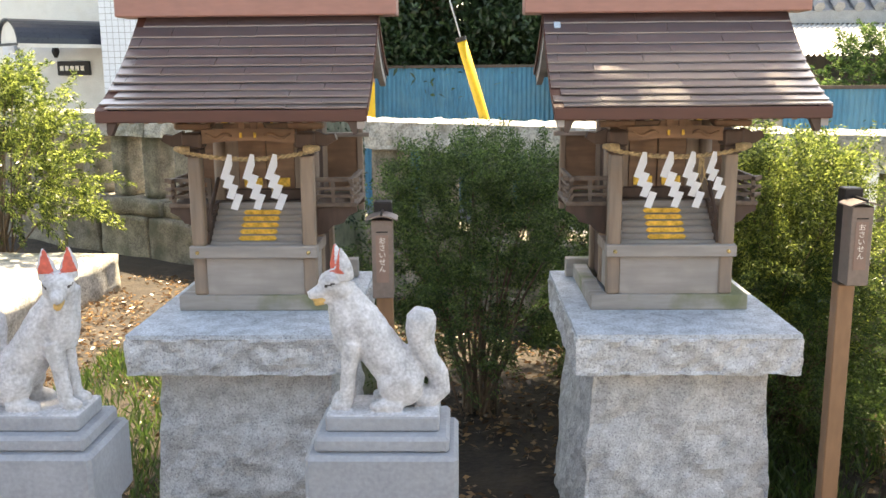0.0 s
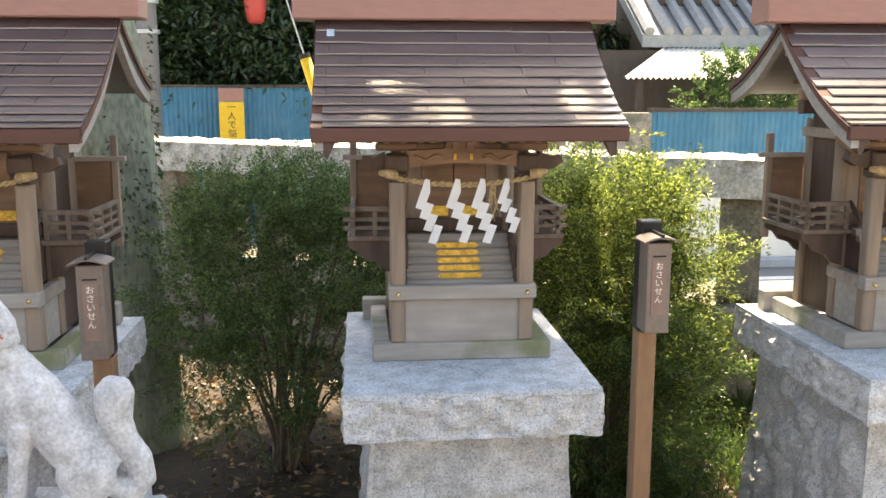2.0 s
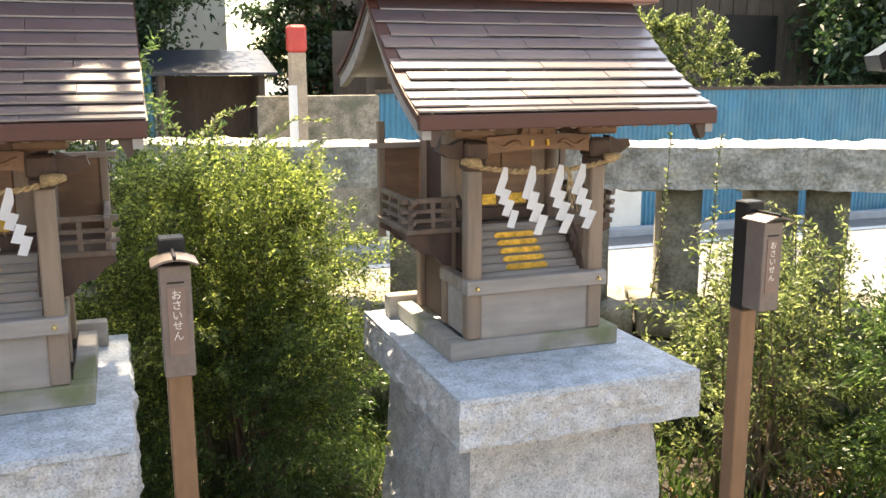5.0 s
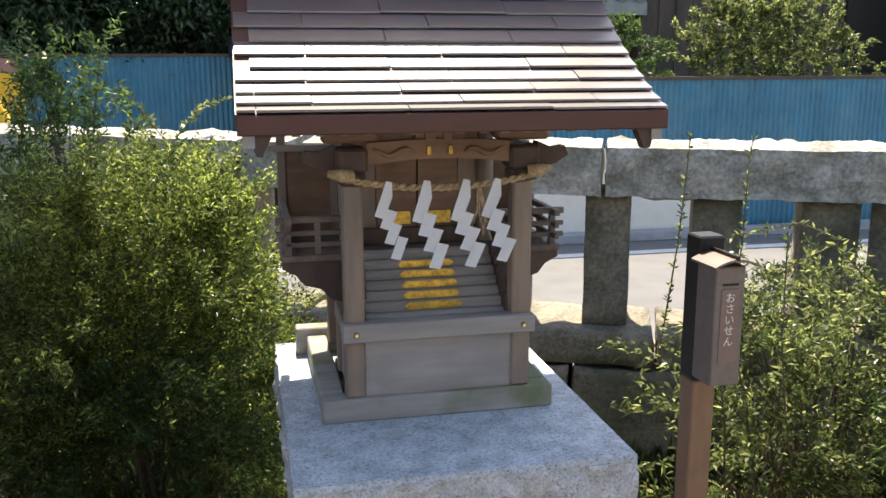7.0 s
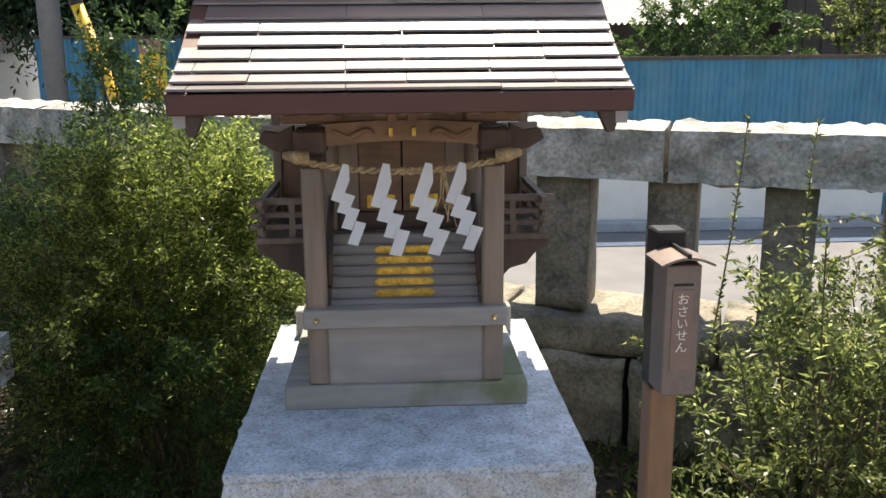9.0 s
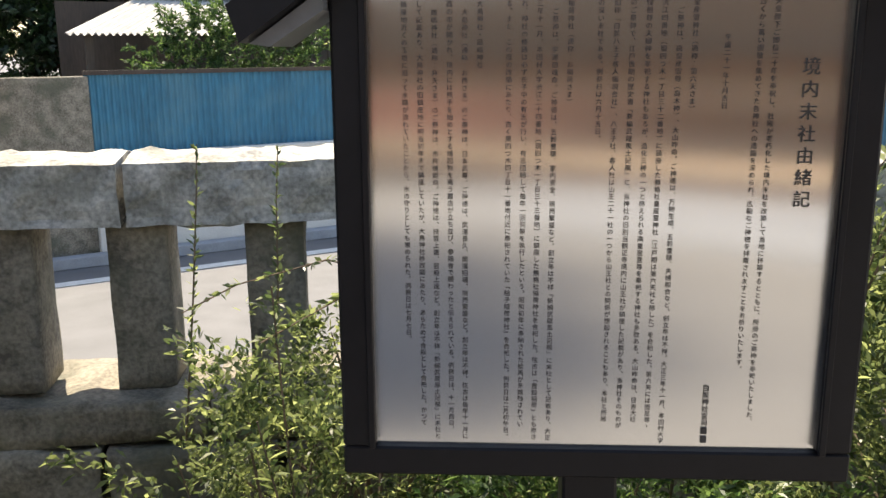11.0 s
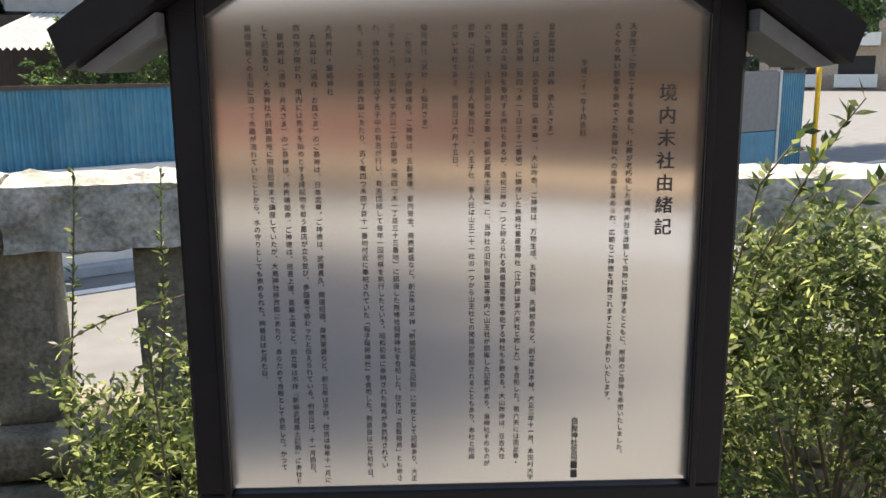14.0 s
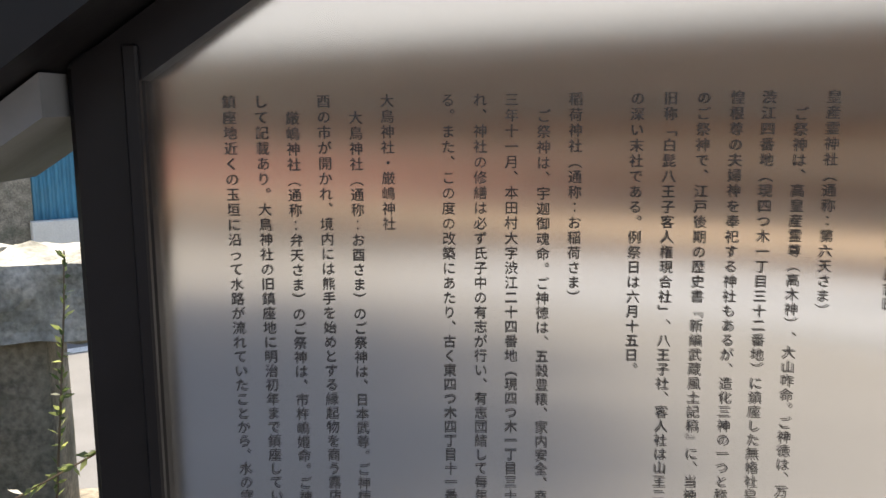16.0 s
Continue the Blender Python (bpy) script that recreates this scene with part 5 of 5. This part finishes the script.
def build_apartment():
    """White building with a tiled entrance wing and a barrel canopy."""
    t = thing("apartment_building", (-8, 16, STREET), "white tiled apartment building with a dark barrel canopy", "building")
    part("wall", bx(-9, 2.05, 0.3, 9, 0, 8.5), PLASTER, t)
    part("entrance_wall", bx(0.55, 2.04, -0.2, 0.3, 0, 2.72), PLASTER, t)
    part("entrance_pillar", bx(0.35, 0.55, -0.9, -0.7, 0, 2.72), TILE_WHITE, t)
    wing = part("tiled_wing", bx(2.05, 3.6, -1.0, 8, 0, 7.5), TILE_WHITE, t, "pale blue-white tiled wing")
    for i in range(0, 36):
        z = 0.8 + 0.1 * i
        part("tile_joint", bx(2.048, 3.602, -1.004, -0.999, z, z + 0.008), CONCRETE, wing)
    for i in range(1, 16):
        x = 2.05 + 0.1 * i
        part("tile_joint", bx(x, x + 0.008, -1.003, -0.998, 0.7, 4.4), CONCRETE, wing)
    n = 14
    arc = [(0.42 * math.cos(math.pi * k / n), 0.40 * math.sin(math.pi * k / n)) for k in range(n + 1)]
    low = [(0.38 * math.cos(math.pi * k / n), 0.36 * math.sin(math.pi * k / n)) for k in range(n, -1, -1)]
    can = part("canopy", extrude_profile(bmesh.new(), arc + low, "y", -0.75, 0.95), AWNING, t, "navy barrel canopy")
    can.matrix_basis = pose(1.24, -0.95, 2.72, 0, 0, -42)
    part("canopy_end", extrude_profile(bmesh.new(), [(q[0] * 0.98, q[1] * 0.98) for q in low], "y", -0.70, -0.66), PLASTER, can)
    part("canopy_rim", bx(-0.42, 0.42, -0.76, -0.70, -0.03, 0.01), AWNING, can)
    part("canopy_beam", bx(0.38, 0.43, -0.75, 0.95, -0.06, 0.0), PLASTER, can)
    part("name_board", bx(0.95, 1.52, -0.26, -0.2, 2.22, 2.46, 0.01), POST_BLACK, t)
    bm = bmesh.new()
    for k in range(5):
        box(bm, 1.0 + 0.09 * k, 1.06 + 0.09 * k, -0.264, -0.259, 2.30, 2.38)
    part("name_marks", bm, LETTER, t)
    part("wall_lamp", tube(bmesh.new(), [(0.98, -0.33, 2.52), (0.98, -0.33, 2.62), (0.98, -0.33, 2.72)], [0.03, 0.07, 0.05], 8), POST_BLACK, t)
    for k in range(4):
        w = part("window", bx(-8.5 + 2.2 * k, -7.2 + 2.2 * k, 0.24, 0.31, 3.05, 4.0), POST_BLACK, t)
        part("window_frame", bx(-8.55 + 2.2 * k, -7.15 + 2.2 * k, 0.20, 0.25, 2.99, 3.05), STEEL, w)


def build_far_block():
    """Beige block of flats far down the street."""
    t = thing("flats", (62, 42, STREET), "far beige block of flats with balconies", "building", rz=-60)
    part("wall", bx(-16, 16, 0, 8, 0, 9), BEIGE, t)
    part("roof", bx(-16.3, 16.3, -0.3, 8.3, 9, 9.4), ROOF_TILE, t)
    for f in range(3):
        for k in range(8):
            w = part("window", bx(-15 + 3.9 * k, -12.6 + 3.9 * k, -0.05, 0.05, 0.8 + 2.9 * f, 2.4 + 2.9 * f), POST_BLACK, t)
            part("balcony", bx(-15.2 + 3.9 * k, -12.4 + 3.9 * k, -1.0, -0.06, 0.2 + 2.9 * f, 1.1 + 2.9 * f), PLASTER, t)


def build_street_things():
    t = thing("panel_gate", (16.2, 11.35, STREET), "grey sheet gate in the blue street fence", "gate")
    part("leaf", bx(-1.05, 1.0, 0, 0.05, 0.95, 2.02, 0.01), EAVE_GREY, t)
    part("frame_post", bx(1.0, 1.08, -0.02, 0.07, 0, 2.04, 0.01), STEEL, t)
    part("frame_post", bx(-1.13, -1.05, -0.02, 0.07, 0, 2.04, 0.01), STEEL, t)
    part("kick_board", bx(-1.05, 1.0, 0.005, 0.045, 0.1, 0.94, 0.005), TIN_BLUE, t)
    t = thing("yellow_pole", (18.55, 11.4, STREET), "thin yellow painted pole at the fence end", "pole")
    part("shaft", tube(bmesh.new(), [(0, 0, 0), (0, 0, 1.9), (0, 0, 2.15)], 0.05, 10), YELLOW, t, smooth=True)
    t = thing("guy_wire", (0.72, 6.95, STREET), "slanting pole guy wire with a yellow plastic cover", "guy wire")
    a, b = Vector((0, 0, 0)), Vector((-0.735, -0.15, 2.46))
    part("wire", tube(bmesh.new(), [a, b, b + (b - a) * 2.2], 0.006, 6), STEEL, t)
    part("cover", tube(bmesh.new(), [a + (b - a) * 0.12, a + (b - a) * 0.5, b], 0.038, 12), YELLOW, t, "yellow plastic cover", True)
    part("collar", tube(bmesh.new(), [b, b + (b - a) * 0.012], 0.041, 12), POST_BLACK, t)
    t = thing("notice_board", (-1.62, 14.7, STREET), "yellow and orange notice with black lettering", "sign")
    part("board", bx(-0.19, 0.19, 0, 0.02, 1.40, 2.07), YELLOW, t)
    part("header", bx(-0.19, 0.19, -0.004, 0.02, 2.08, 2.28), RIDGE, t)
    part("leg", bx(-0.17, -0.13, 0.02, 0.06, 0, 2.2), STEEL, t)
    part("leg", bx(0.13, 0.17, 0.02, 0.06, 0, 2.2), STEEL, t)
    text("lettering", "一\n人\nで\n悩", 0.135, INK, t, pose(0, -0.005, 2.05, 90, 0, 0), 1.0)
    t = thing("marker_post", (2.96, 11.2, STREET), "pale street post with a red cap", "post")
    part("shaft", bx(-0.09, 0.09, -0.09, 0.09, 0, 2.47, 0.01), BEIGE, t)
    part("cap", bx(-0.105, 0.105, -0.105, 0.105, 2.47, 2.78, 0.03), RED, t, "red cap")
    part("paper", bx(-0.13, -0.03, -0.115, -0.105, 1.2, 2.1), PAPER, t)
    t = thing("red_lantern", (-1.18, 14.5, STREET), "red paper lantern hanging from the dark evergreen tree", "lantern")
    part("cord", tube(bmesh.new(), [(0, 0, 3.9), (0, 0.3, 4.6), (0.1, 1.0, 5.0)], 0.006, 6), POST_BLACK, t)
    part("shade", tube(bmesh.new(), [(0, 0, 3.24), (0, 0, 3.27), (0, 0, 3.40), (0, 0, 3.60), (0, 0, 3.80), (0, 0, 3.88), (0, 0, 3.90)], [0.09, 0.12, 0.15, 0.17, 0.165, 0.12, 0.07], 16), RED, t, smooth=True)
    t = thing("utility_pole", (-2.5, 13.2, STREET), "grey concrete utility pole", "pole")
    # darker grey than concrete: the pole's shade is put into its colour
    part("shaft", tube(bmesh.new(), [(0, 0, 0), (0, 0, 9)], [0.15, 0.12], 14), EAVE_GREY, t, smooth=True)
    for z in (3.0, 3.4):
        part("band", tube(bmesh.new(), [(0, 0, z), (0, 0, z + 0.05)], 0.175, 14), STEEL, t)
    t = thing("stop_sign", (11.6, 10.6, STREET), "red triangular road sign on a white pole", "road sign")
    part("pole", tube(bmesh.new(), [(0, 0, 0), (0, 0, 3.3)], 0.035, 10), ZINC, t, smooth=True)
    part("sign", extrude_profile(bmesh.new(), [(0, 2.15), (-0.42, 2.88), (0.42, 2.88)], "y", -0.06, -0.045), RED, t, "red triangle")


tagged(new("low_wall", mesh("low_wall", bx(4.0, 7.8, 11.44, 11.57, STREET, 0.40, 0.01), PLASTER)), "low white wall at the foot of the blue fence", "wall", kind="structure")
build_house()
build_apartment()
build_far_block()
build_street_things()
# flat stone slab lying by the fence
bm = bmesh.new()
rough_block(bm, -0.75, 0.75, -1.0, 1.0, -0.02, 0.26, 0.08, 0.02, 4, 3)
slab = new("stone_slab", mesh("stone_slab", bm, STONE_TOP, True))
slab.matrix_basis = pose(-3.25, 5.2, 0, 0, 0, -4)
tagged(slab, "flat pale stone slab lying on the ground in the sun", "stone slab")
# unseen hall added behind the viewer for bands in the plate's reflection: boarded front under deep eaves, veranda with
# rails, steps
tagged(new("wall_south", mesh("wall_south", bx(-14, 9, -5.4, -5.0, 0.5, 2.45), WOOD_X)), "dark timber wall of the unseen hall behind", "wall", kind="structure")
bm = bmesh.new()
for z0, z1 in ((0.80, 0.86), (1.22, 1.38), (1.96, 2.06)):
    box(bm, -14, 9, -5.0, -4.86, z0, z1, 0.01)
for k in range(12):
    box(bm, -13.6 + 2 * k, -13.4 + 2 * k, -5.0, -4.9, 0.5, 2.4, 0.01)
tagged(new("trim", mesh("trim", bm, WOOD_WARM)), "brown timber posts and beams of the unseen hall", "trim", kind="structure")
bm = bmesh.new()
for k in range(11):
    box(bm, -13.3 + 2 * k, -11.7 + 2 * k, -5.0, -4.94, 0.88, 1.20)
tagged(new("unseen_hall_panels", mesh("unseen_hall_panels", bm, BEIGE)), "aged beige panels between the timbers of the unseen hall", "panel", kind="structure")
veranda = thing("veranda", (0, -4.1, 0), "timber veranda with reddish rails before the unseen hall", "veranda", kind="structure")
part("deck", bx(-14, 9, -0.9, 0.1, 0.44, 0.52, 0.01), BEIGE, veranda)
part("fascia", bx(-14, 9, 0.02, 0.08, 0.22, 0.438, 0.005), WOOD_DARK, veranda)
for z in (0.66, 0.78, 0.95):
    part("rail", bx(-14, -1.0, 0.0, 0.06, z, z + 0.06, 0.008), RIDGE, veranda)
for k in range(9):
    part("rail_post", bx(-13.9 + 1.6 * k, -13.8 + 1.6 * k, -0.02, 0.08, 0.52, 1.06, 0.008), RIDGE, veranda)
bm = extrude_profile(bmesh.new(), [(-3.8, 2.16), (-7.0, 4.3), (-10.2, 2.4), (-10.2, 2.25), (-7.0, 4.15), (-3.8, 2.02)], "x", -15, 10)
tagged(new("unseen_hall_roof", mesh("unseen_hall_roof", bm, ROOF_TILE)), "grey tiled roof of the unseen hall", "roof", kind="structure")
bm = bmesh.new()
box(bm, -1, 4, -4.0, -3.55, 0.045, 0.30, 0.01)
box(bm, -1, 4, -3.55, -3.15, 0.045, 0.16, 0.01)
tagged(new("unseen_hall_step", mesh("unseen_hall_step", bm, CONCRETE)), "grey stone steps of the unseen hall", "step", kind="structure")
